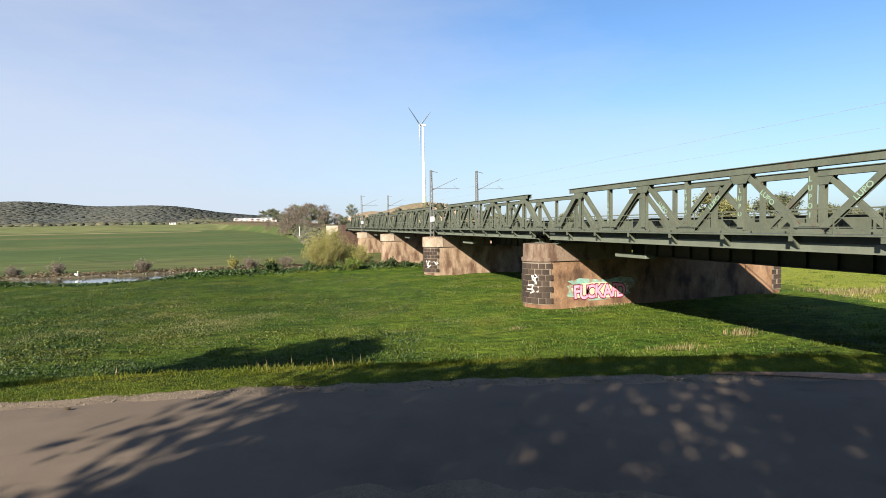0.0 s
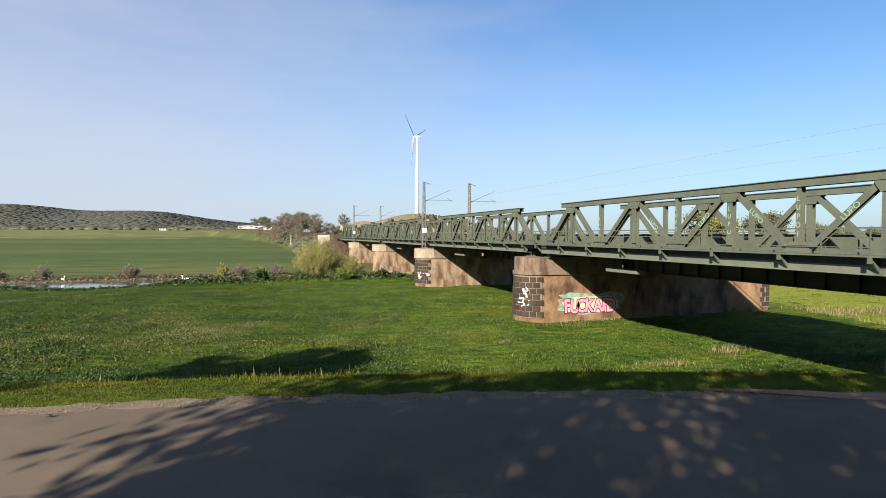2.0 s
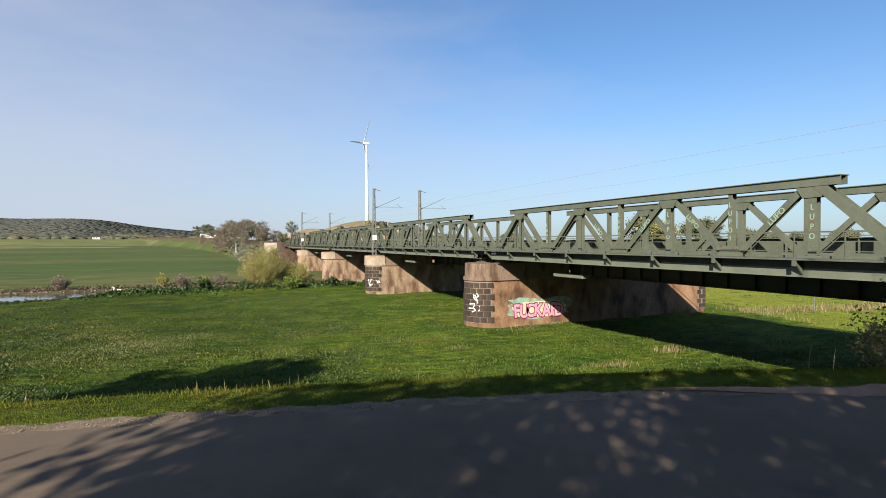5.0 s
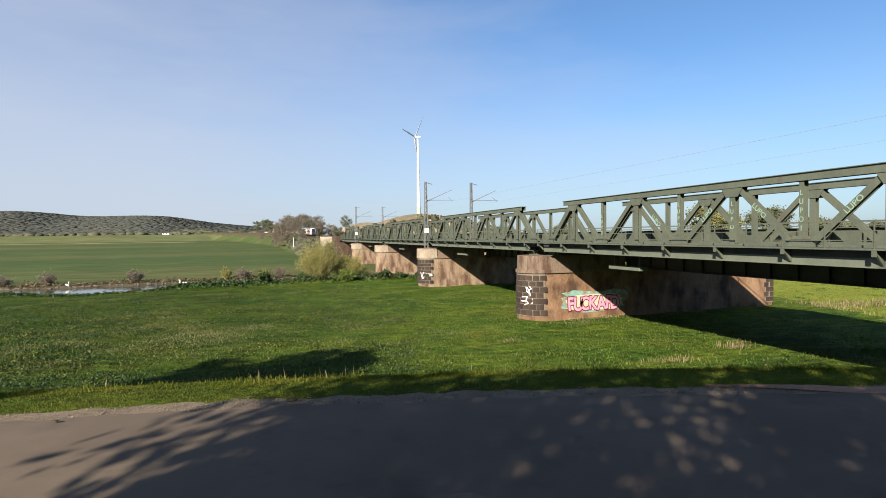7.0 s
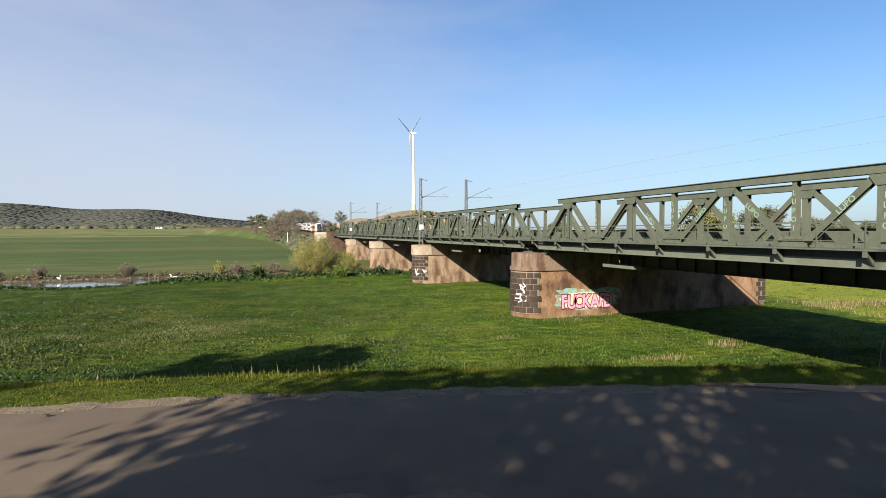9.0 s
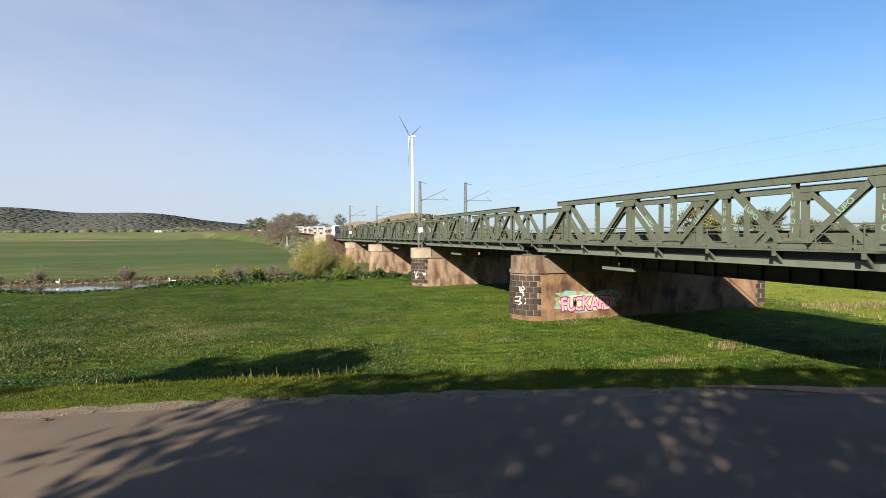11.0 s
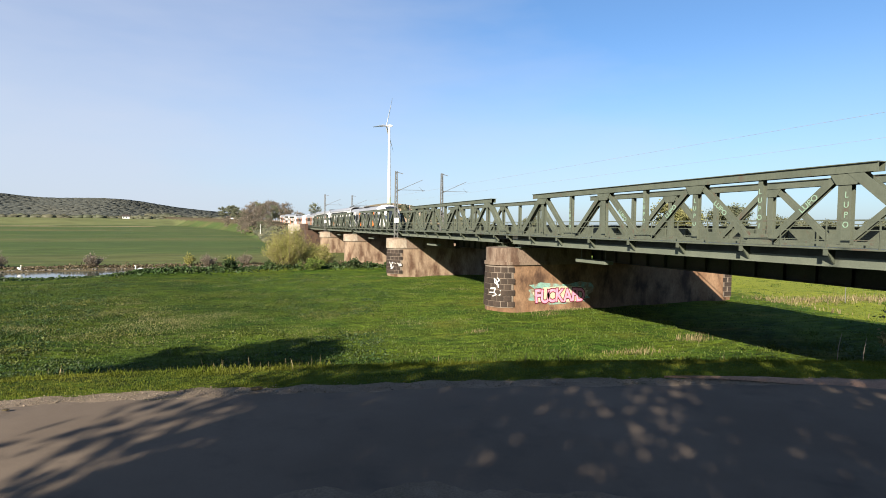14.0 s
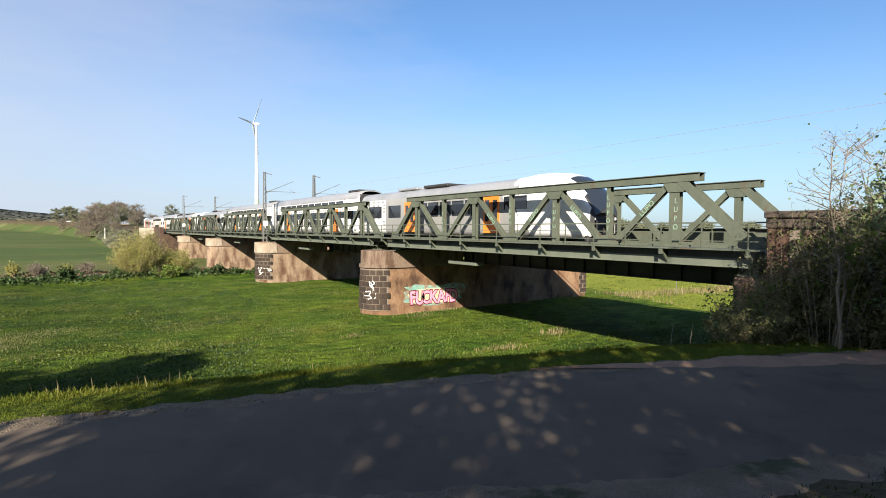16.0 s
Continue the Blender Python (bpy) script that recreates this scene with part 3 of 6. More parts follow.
def truss_span():
    span = thing("truss_span", "green-painted riveted steel truss span with railing, on stone piers", "bridge span",
                 "spans of the railway bridge", m=Matrix.Translation((0, SPAN_Y0, 0)))
    L = 8 * PANEL
    truss_side(span, TRUSS_X, True)
    truss_side(span, FAR_TRUSS_X, False)
    for k in range(9):
        y = min(max(k * PANEL, 0.2), L - 0.2)
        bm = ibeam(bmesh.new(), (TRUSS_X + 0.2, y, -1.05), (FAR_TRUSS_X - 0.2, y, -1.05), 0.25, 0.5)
        part("cross_girder", bm, M["shade_steel"], span)
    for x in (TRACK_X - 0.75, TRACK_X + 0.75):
        part("stringer", ibeam(bmesh.new(), (x, 0, -1.10), (x, L, -1.10), 0.2, 0.24), M["shade_steel"], span)
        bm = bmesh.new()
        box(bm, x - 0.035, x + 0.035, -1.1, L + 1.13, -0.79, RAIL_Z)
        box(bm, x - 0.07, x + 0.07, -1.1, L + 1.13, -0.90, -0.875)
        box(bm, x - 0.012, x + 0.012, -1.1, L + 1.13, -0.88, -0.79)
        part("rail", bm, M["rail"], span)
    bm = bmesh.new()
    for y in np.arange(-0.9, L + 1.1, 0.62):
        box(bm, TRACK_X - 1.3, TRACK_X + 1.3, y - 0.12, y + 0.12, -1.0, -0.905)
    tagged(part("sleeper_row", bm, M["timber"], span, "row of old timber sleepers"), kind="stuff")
    part("deck_plate", box(bmesh.new(), 20.05, 26.3, -1.05, L + 1.1, -1.03, -1.0), M["shade_steel"], span)
    # footway on the near side
    part("footway_plate", box(bmesh.new(), 19.42, 20.36, -1.1, L + 1.1, -0.70, -0.64), M["steel"], span)
    bm = bmesh.new()
    box(bm, 19.93, 19.96, 0.1, L - 0.1, -1.31, -0.99)
    box(bm, 19.90, 20.35, 0.1, L - 0.1, -1.335, -1.31)
    part("fascia_girder", bm, M["steel_sunlit"], span, "lower edge girder, sunlight put into its pale green")
    me_post = mesh_from("rail_post", box(box(bmesh.new(), -0.025, 0.025, -0.005, 0.005, -0.70, 0.32), -0.005, 0.005, -0.03, 0.03, -0.70, 0.32), M["steel"])
    bm = bmesh.new()
    vs = [bm.verts.new((a, t, b)) for t in (-0.03, 0.03) for a, b in ((-0.02, -0.70), (0.50, -0.70), (0.50, -1.22), (0.42, -1.22))]
    for q in ((3, 2, 1, 0), (4, 5, 6, 7), (0, 1, 5, 4), (1, 2, 6, 5), (2, 3, 7, 6), (3, 0, 4, 7)):
        bm.faces.new([vs[i] for i in q])
    box(bm, -0.02, 0.02, -0.08, 0.08, -0.92, -0.70)
    me_knee = mesh_from("bracket", bm, M["steel"])
    y, i = 0.0, 0
    while y <= L + 0.01:
        part("rail_post", me_post, None, span, loc=(19.45, y, 0))
        if i % 2 == 0:
            part("bracket", me_knee, None, span, loc=(19.45, y, 0))
        y += PANEL / 2
        i += 1
    for z, r in ((0.315, 0.028), (-0.02, 0.016), (-0.36, 0.016)):
        part("hand_rail", box(bmesh.new(), 19.45 - r, 19.45 + r, -1.1, L + 1.1, z - r, z + r), M["steel"], span)
    # bearings at both ends
    for x in (TRUSS_X, FAR_TRUSS_X):
        for y, s in ((0.35, 1), (L - 0.35, -1)):
            bm = bmesh.new()
            box(bm, x - 0.35, x + 0.35, y - 0.3, y + 0.3, -1.40, -1.335)
            for d in (-0.2, 0.0, 0.2):
                beam(bm, (x + d, y - 0.05, -1.38), (x + d, y - 0.22, -1.62), 0.03, 0.10)
                beam(bm, (x + d, y + 0.05, -1.38), (x + d, y + 0.22, -1.62), 0.03, 0.10)
            box(bm, x - 0.4, x + 0.4, y - 0.35, y + 0.35, -1.66, -1.60)
            part("bearing", bm, M["steel"], span)
    # made-up tray and hangers, standing in for a pale patch of sunlight
    bm = box(bmesh.new(), 20.95, 21.6, 17.2, 20.2, -2.30, -2.08, bevel=0.02)
    part("inspection_tray", bm, M["steel_sunlit"], span, "made-up pale green tray in place of a sunlit patch")
    for yy in (17.5, 19.9):
        part("hanger", box(bmesh.new(), 21.2, 21.24, yy - 0.02, yy + 0.02, -2.1, -1.0), M["steel"], span)
    return span


def plate_span():
    span = thing("plate_girder_span", "steel plate girder bridge span beside the trusses, shade painted on its lower plates", "bridge span", "spans of the second track",
                 m=Matrix.Translation((0, SPAN_Y0, 0)))
    L = 8 * PANEL
    for x in (27.5, 32.2):
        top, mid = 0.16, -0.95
        # lower web in the colour with shade painted in, olive paint above it
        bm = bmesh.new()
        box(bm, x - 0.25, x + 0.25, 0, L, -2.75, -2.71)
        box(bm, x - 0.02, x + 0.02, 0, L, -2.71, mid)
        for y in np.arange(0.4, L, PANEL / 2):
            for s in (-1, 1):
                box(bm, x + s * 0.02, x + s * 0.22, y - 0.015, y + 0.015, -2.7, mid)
        part("plate_girder", bm, M["shade_steel"], span)
        bm = bmesh.new()
        box(bm, x - 0.25, x + 0.25, 0, L, top - 0.04, top)
        box(bm, x - 0.022, x + 0.022, 0, L, mid, top - 0.04)
        for y in np.arange(0.4, L, PANEL / 2):
            for s in (-1, 1):
                box(bm, x + s * 0.02, x + s * 0.22, y - 0.015, y + 0.015, mid, top - 0.05)
        part("upper_web", bm, M["steel"], span, "olive-green upper plate with stiffeners")
    part("deck_plate", box(bmesh.new(), 26.4, 32.75, -1.05, L + 1.1, -1.06, -1.0), M["shade_steel"], span)
    for x in (TRACK_B_X - 0.75, TRACK_B_X + 0.75):
        part("rail", box(bmesh.new(), x - 0.035, x + 0.035, -1.1, L + 1.13, -0.9, RAIL_Z), M["rail"], span)
    bm = bmesh.new()
    for y in np.arange(-0.9, L + 1.1, 0.62):
        box(bm, TRACK_B_X - 1.3, TRACK_B_X + 1.3, y - 0.12, y + 0.12, -1.0, -0.905)
    tagged(part("sleeper_row", bm, M["timber"], span), kind="stuff")
    for z in (0.3, -0.1):
        part("hand_rail", box(bmesh.new(), 32.68, 32.73, -1.1, L + 1.1, z - 0.025, z + 0.025), M["steel"], span)
    me = mesh_from("rail_post", box(bmesh.new(), -0.025, 0.025, -0.025, 0.025, -1.0, 0.32), M["steel"])
    for i in range(9):
        part("rail_post", me, None, span, loc=(32.7, i * PANEL, 0))
    for y in (0.4, L - 0.4):
        for x in (27.5, 32.2):
            part("bearing", box(bmesh.new(), x - 0.3, x + 0.3, y - 0.3, y + 0.3, -3.02, -2.75, bevel=0.03), M["shade_steel"], span)
    return span


def stadium(bm, x0, x1, r, z0, z1, grow=0.0, batter=0.0, seg=14):
    """A pier's body: half-round towards the water, square at the other end. x0: the centre of the round nose."""
    rings = []
    for z, g in ((z0, grow + batter), (z1, grow)):
        pts = [(x0 - (r + g) * math.sin(math.pi * i / seg), -(r + g) * math.cos(math.pi * i / seg)) for i in range(seg + 1)]
        pts += [(x1 + g, r + g), (x1 + g, -(r + g))]
        rings.append([bm.verts.new((x, y, z)) for x, y in pts])
    m = len(rings[0])
    for i in range(m):
        bm.faces.new((rings[0][i], rings[1][i], rings[1][(i + 1) % m], rings[0][(i + 1) % m]))
    bm.faces.new(rings[1])
    bm.faces.new(rings[0][::-1])
    bmesh.ops.recalc_face_normals(bm, faces=bm.faces)
    return bm


def pier(y, first):
    p = thing("bridge_pier", "stained brown masonry pier with dark stone nose, standing in meadow" if first else
              "rust-streaked masonry bridge pier with a rounded nose", "bridge pier", "piers of the bridge", m=Matrix.Translation((0, y, 0)))
    base = MEADOW_Z - 2.0
    part("body", stadium(bmesh.new(), 19.95, 42.5, 1.52, base, -2.95, batter=0.10), M["masonry" if first else "masonry_pale"], p)
    part("footing", stadium(bmesh.new(), 19.95, 42.5, 1.52, base, -6.05, grow=0.03, batter=0.14), M["splash"], p, "pale dusty foot")
    part("string_course", stadium(bmesh.new(), 19.95, 27.0, 1.6, -2.98, -2.72, grow=0.07), M["pier_cap"], p, "projecting stone course")
    part("cap", stadium(bmesh.new(), 19.98, 27.0, 1.56, -2.72, -1.66, batter=0.02), M["pier_cap"], p)
    if not first:
        part("nose_cap", stadium(bmesh.new(), 19.93, 20.35, 1.62, -2.96, -1.70, grow=0.06, batter=0.02), M["cap_pale"], p, "bleached stone nose cap")
    return p


def nose_stones(p, rows=7, seed=3):
    """Dark ashlar blocks round the nose with pale joints, and quoins at the far end."""
    rng = random.Random(seed)
    zs = np.linspace(-6.2, -3.12, rows + 1)
    meshes = []
    for v in range(4):
        half = (0.155, 0.165, 0.15, 0.17)[v]
        bm = bmesh.new()
        n = 3
        g = [[None] * (n + 1) for _ in range(4)]
        r0, r1 = 1.53, 1.60 + 0.012 * v
        for j in range(n + 1):
            a = -half + 2 * half * j / n
            for i, (r, z) in enumerate(((r0, -0.205), (r1, -0.19), (r1, 0.19), (r0, 0.205))):
                g[i][j] = bm.verts.new((-r * math.cos(a), r * math.sin(a), z))
        for i in range(3):
            for j in range(n):
                bm.faces.new((g[i][j], g[i][j + 1], g[i + 1][j + 1], g[i + 1][j]))
        bm.faces.new([g[i][0] for i in range(4)])
        bm.faces.new([g[3 - i][n] for i in range(4)])
        bmesh.ops.recalc_face_normals(bm, faces=bm.faces)
        meshes.append(mesh_from("stone", bm, M["pier_stone"]))
    for i in range(rows):
        z = (zs[i] + zs[i + 1]) / 2
        for j in range(-4, 5):
            a = j * 0.345 + (0.17 if i % 2 else 0)
            if abs(a) > 1.42:
                continue
            ob = part("stone", meshes[rng.randrange(4)], None, p, loc=(19.95, 0, z))
            ob.rotation_euler = (0, 0, a)
            ob.scale = (1.0 + 0.016 * (rows - i) / rows * 4 / 1.6, 1, (zs[1] - zs[0]) / 0.435)
    bm = bmesh.new()
    top, low = [], []
    for i in range(17):
        a = -1.48 + 2.96 * i / 16
        low.append(bm.verts.new((19.95 - 1.632 * math.cos(a), 1.632 * math.sin(a), -6.25)))
        top.append(bm.verts.new((19.95 - 1.598 * math.cos(a), 1.598 * math.sin(a), -3.05)))
    for i in range(16):
        bm.faces.new((low[i + 1], low[i], top[i], top[i + 1]))
    ex = bmesh.ops.extrude_face_region(bm, geom=list(bm.faces))
    bmesh.ops.scale(bm, vec=(0.97, 0.97, 1), space=Matrix.Translation((-19.95, 0, 0)), verts=[v for v in ex["geom"] if isinstance(v, bmesh.types.BMVert)])
    bmesh.ops.recalc_face_normals(bm, faces=bm.faces)
    part("mortar", bm, M["joint"], p, "pale mortar between the stones")
    me = mesh_from("quoin", box(bmesh.new(), -0.3, 0.02, -0.03, 0.06, -0.19, 0.19, bevel=0.015), M["pier_stone"])
    part("quoin_mortar", box(bmesh.new(), 41.70, 42.63, -1.625, -1.45, -6.3, -3.1), M["joint"], p, "pale mortar round the corner stones")
    for i in range(7):
        for k in range(2):
            ob = part("quoin", me, None, p, loc=(42.60 - 0.47 * k - (0.12 if i % 2 and k else 0), -1.655, -6.0 + i * 0.43))
            ob.scale = (1.30 if i % 2 == k else 1.15, 1, 1)


def abutments():
    # near end: masonry block with parapet, running back under the line
    a = thing("abutment_near", "brick bridge abutment with a shade-darkened coping behind bushes", "abutment", kind="structure")
    bm = bmesh.new()
    box(bm, 19.1, 34.5, -60, 8.2, -9, -1.75)
    box(bm, 19.1, 20.0, -60, 7.6, -1.75, 0.12)
    box(bm, 33.6, 34.5, -60, 7.6, -1.75, 0.12)
    box(bm, 20.0, 33.6, -60, 7.6, -1.75, -1.0)
    part("wall", bm, M["joint"], a)
    part("coping", box(bmesh.new(), 18.90, 20.15, -60, 8.32, 0.44, 0.68, bevel=0.04), M["wall_stone"], a, "dark stone coping")
    part("cornice", box(bmesh.new(), 18.98, 20.10, -60, 8.28, 0.12, 0.44, bevel=0.02), M["wall_stone"], a)
    part("pillar", box(bmesh.new(), 19.02, 20.2, 7.6, 8.26, -1.75, 0.12, bevel=0.03), M["brick_wall"], a)
    part("bearing_shelf", box(bmesh.new(), 19.6, 34.4, 8.2, 9.6, -9, -1.66, bevel=0.04), M["pier_cap"], a)
    part("paint_patch", box(bmesh.new(), 19.03, 19.06, 6.6, 8.0, -2.6, -1.55, bevel=0.01), M["paint_cream"], a, "flaking pale paint on the bricks")
    # courses of stone blocks on the face towards the lane
    meshes = [mesh_from("stone", box(bmesh.new(), -0.07, 0.07, -w / 2, w / 2, -0.135, 0.135, bevel=0.02), M["brick_wall"]) for w in (0.52, 0.56, 0.60)]
    rng = random.Random(8)
    for i in range(14):
        y = 7.5 - (0.3 if i % 2 else 0.0)
        while y > -3.5:
            k = rng.randrange(3)
            w = (0.52, 0.56, 0.60)[k]
            ob = part("stone", meshes[k], None, a, loc=(19.06 + rng.uniform(-0.012, 0.012), y - w / 2, -3.93 + i * 0.295))
            y -= w + 0.025
    y = SPAN_Y0 + 5 * SPAN - 2.2
    b = thing("abutment_far", "stone abutment where the bridge meets the far railway bank", "abutment", kind="structure")
    bm = bmesh.new()
    box(bm, 18.6, 34.5, y, y + 18, -9, -1.68)
    box(bm, 18.6, 19.5, y + 2.5, y + 18, -1.68, 0.2)
    part("wall", bm, M["brick_wall"], b)
    part("pale_block", box(bmesh.new(), 15.2, 19.9, y + 14.5, y + 17.4, -3.5, 0.0, bevel=0.08), M["concrete"], b, "pale weathered concrete block")
    part("low_wall", box(bmesh.new(), 12.6, 18.6, y + 15.0, y + 19.0, -8, -3.5, bevel=0.05), M["wall_stone"], b)


def bridge():
    first, second = truss_span(), plate_span()
    for k in range(1, 5):
        copy_thing(first, Matrix.Translation((0, SPAN_Y0 + k * SPAN, 0)))
        copy_thing(second, Matrix.Translation((0, SPAN_Y0 + k * SPAN, 0)))
    piers = [pier(PIER_Y0 + k * SPAN, k == 0) for k in range(4)]
    abutments()
    return first, piers


SPAN_ONE, PIERS = bridge()


# ---------------------------------------------------------------- line masts and wires
def mast(x, y, side):
    m = thing("catenary_mast", "dark lattice catenary mast with a cantilever arm, beside the bridge track", "catenary mast", "masts along the line",
              m=Matrix.Translation((x, y, 0)))
    z0, z1 = -2.7, 7.0
    for sx in (-1, 1):
        for sy in (-1, 1):
            part("leg", beam(bmesh.new(), (sx * 0.22, sy * 0.16, z0), (sx * 0.11, sy * 0.09, z1), 0.07, 0.07, up=(1, 0, 0)), M["mast"], m)
    bm = bmesh.new()
    n = 16
    for i in range(n):
        a, b = z0 + (z1 - z0) * i / n, z0 + (z1 - z0) * (i + 1) / n
        w0, w1 = 0.22 - 0.11 * i / n, 0.22 - 0.11 * (i + 1) / n
        s = 1 if i % 2 else -1
        for sy in (-0.14, 0.14):
            beam(bm, (-s * w0, sy, a), (s * w1, sy, b), 0.035, 0.035, up=(0, 1, 0))
    part("lattice", bm, M["mast"], m)
    part("top_arm", beam(bmesh.new(), (0, 0, 6.9), (0.9, 0, 6.7), 0.09, 0.07), M["mast"], m)
    part("brace", tube(bmesh.new(), (0.15, 0, 4.45), (3.6, 0, 6.0), 0.035, 0.03), M["mast"], m)
    part("steady_arm", tube(bmesh.new(), (0.15, 0, 4.6), (3.9, 0, 4.65), 0.03, 0.025), M["mast"], m)
    part("registration_arm", tube(bmesh.new(), (3.1, 0, 5.05), (3.7, 0, 4.5), 0.02, 0.02), M["mast"], m)
    part("insulator", tube(bmesh.new(), (0.12, 0, 4.45), (0.6, 0, 4.66), 0.07, 0.07, 8), M["mast"], m)
    part("base_plate", box(bmesh.new(), -0.4, 0.4, -0.4, 0.4, -2.72, -2.6), M["mast"], m)
    part("base_shaft", box(bmesh.new(), -0.33, 0.33, -0.3, 0.3, -2.6, -1.6, bevel=0.03), M["pier_cap"], m)
    return m


def wires():
    for y in (PIER_Y0 + SPAN, PIER_Y0 + 3 * SPAN):
        for x in (19.5, 25.85):
            ob = mast(x, y, 1)
            if x < 20:
                part("number_board", box(bmesh.new(), -0.28, 0.28, -0.22, -0.19, 0.3, 0.95), M["paint_white"], ob, "white number board")
    for x, zc in ((TRACK_X, 4.5), (TRACK_B_X, 4.62)):
        t = thing("contact_wire", "thin overhead contact wire above the track", "overhead wire", "overhead wires")
        bm = bmesh.new()
        pts = [(x, y, zc) for y in range(-60, 281, 20)] + [(track_x(y) + x - TRACK_X, y, zc + float(rise(y))) for y in range(300, 701, 40)]
        for p, q in zip(pts, pts[1:]):
            tube(bm, p, q, 0.007, 0.007, 5)
        part("wire", bm, M["wire"], t)


wires()


# ---------------------------------------------------------------- wind turbine
def turbine():
    d, az = 706.0, radians(15.62)
    x, y = d * math.sin(az), d * math.cos(az)
    z0 = hz(x, y) - 1.0
    hub_z = d * math.tan(radians(10.49))
    # the rotor faces away to the left; seen from behind
    t = thing("wind_turbine", "white three-bladed wind turbine turning on a grassy mound", "wind turbine", m=pose(x, y, 0, 0, 0, 0))
    bm = bmesh.new()
    n = 24
    zs = np.linspace(z0 + 9, hub_z - 2, 14)
    bm2 = bmesh.new()
    bmesh.ops.create_cone(bm, cap_ends=True, segments=n, radius1=2.45, radius2=1.15, depth=zs[-1] - zs[0], matrix=Matrix.Translation((0, 0, (zs[-1] + zs[0]) / 2)))
    part("tower", bm, M["turbine"], t)
    bmesh.ops.create_cone(bm2, cap_ends=True, segments=n, radius1=2.7, radius2=2.45, depth=9.5, matrix=Matrix.Translation((0, 0, z0 + 4.3)))
    part("tower_foot", bm2, M["turbine_base"], t, "green-ringed tower foot")
    view = math.atan2(x, y)
    ahead, right = Vector((math.sin(view), math.cos(view), 0)), Vector((math.cos(view), -math.sin(view), 0))
    axis = (-right * 0.91 + ahead * 0.41).normalized()
    yaw = math.atan2(axis.y, axis.x)
    spin = pose(0, 0, hub_z, 0, -4, math.degrees(yaw))           # local x is the rotor's axis
    bm = bmesh.new()
    bmesh.ops.create_icosphere(bm, subdivisions=3, radius=1.0, matrix=Matrix.Diagonal((4.2, 1.6, 1.6, 1)))
    nac = part("nacelle", bm, M["turbine"], t)
    nac.matrix_basis = spin @ Matrix.Translation((-0.6, 0, 0))
    bm = bmesh.new()
    bmesh.ops.create_icosphere(bm, subdivisions=3, radius=1.0, matrix=Matrix.Diagonal((1.8, 1.35, 1.35, 1)))
    rotor = part("rotor", bm, M["turbine"], t)
    # one blade as a tapered twisted loft along z
    bm = bmesh.new()
    rings = []
    for i in range(13):
        u = i / 12
        r = 1.2 + u * 39.5
        chord = 1.9 if i == 0 else (3.6 - 2.9 * u) * (0.75 if i == 1 else 1)
        th = 1.0 * (1 - u) ** 1.2 + 0.12
        tw = radians(24 * (1 - u) ** 2)
        ring = []
        for j in range(10):
            a = 2 * math.pi * j / 10
            px, py = math.sin(a) * th * 0.5, math.cos(a) * chord * 0.5 - (chord * 0.18 if i > 0 else 0)
            ring.append(bm.verts.new((px * math.cos(tw) - py * math.sin(tw), px * math.sin(tw) + py * math.cos(tw), r)))
        rings.append(ring)
    for p, q in zip(rings, rings[1:]):
        for j in range(10):
            bm.faces.new((p[j], p[(j + 1) % 10], q[(j + 1) % 10], q[j]))
    bm.faces.new(rings[-1])
    bmesh.ops.recalc_face_normals(bm, faces=bm.faces)
    me = mesh_from("blade", bm, M["turbine"])
    for k in range(3):
        b = part("blade", me, None, rotor)
        b.rotation_euler = (k * 2 * math.pi / 3, 0, 0)
    return rotor, spin @ Matrix.Translation((4.2, 0, 0))


ROTOR, ROTOR_AT = turbine()


# ---------------------------------------------------------------- train
def ring(w, zb, zt, y, shoulder, n=22):
    """A car's cross-section: upright sides, a rounded roof from the shoulder up, tucked-in skirts."""
    pts = [(-w * 0.86, zb), (-w, zb + 0.35 * min(1, (zt - zb) / 3))]
    for i in range(n - 3):
        a = math.pi * i / (n - 4)
        e = 0.72
        c, s = math.cos(a), math.sin(a)
        pts.append((-w * math.copysign(abs(c) ** e, c), shoulder + (zt - shoulder) * abs(s) ** e))
    pts += [(w, zb + 0.35 * min(1, (zt - zb) / 3)), (w * 0.86, zb)]
    return [Vector((x, y, z)) for x, z in pts]


def loft(rings, classify):
    """Bmeshes by class name from a row of rings."""
    out = {}
    for i, (a, b) in enumerate(zip(rings, rings[1:])):
        m = len(a)
        for j in range(m):
            k = (j + 1) % m
            mid = (a[j] + a[k] + b[j] + b[k]) / 4
            bm = out.setdefault(classify(mid), bmesh.new())
            bm.faces.new([bm.verts.new(v) for v in (a[j], b[j], b[k], a[k])])
    for bm in out.values():
        bmesh.ops.remove_doubles(bm, verts=bm.verts, dist=0.001)
        bmesh.ops.recalc_face_normals(bm, faces=bm.faces)
        for f in bm.faces:
            f.smooth = True
    return out


def panel(bm, y0, y1, z0, z1, side, x=1.41, d=0.02):
    box(bm, side * x, side * (x + d), y0, y1, z0, z1, bevel=0.008)


def bogie(car, y):
    b = part("bogie", box(box(bmesh.new(), -1.15, -0.95, -1.6, 1.6, 0.35, 0.62, bevel=0.03), 0.95, 1.15, -1.6, 1.6, 0.35, 0.62, bevel=0.03), M["train_dark"], car, loc=(0, y, 0))
    for yy in (-1.25, 1.25):
        bm = bmesh.new()
        for x in (-0.75, 0.75):
            tube(bm, (x - 0.065, 0, 0), (x + 0.065, 0, 0), 0.42, 0.42, 16)
        tube(bm, (-0.9, 0, 0), (0.9, 0, 0), 0.08, 0.08, 8)
        part("wheelset", bm, M["train_dark"], b, loc=(0, yy, 0.42))


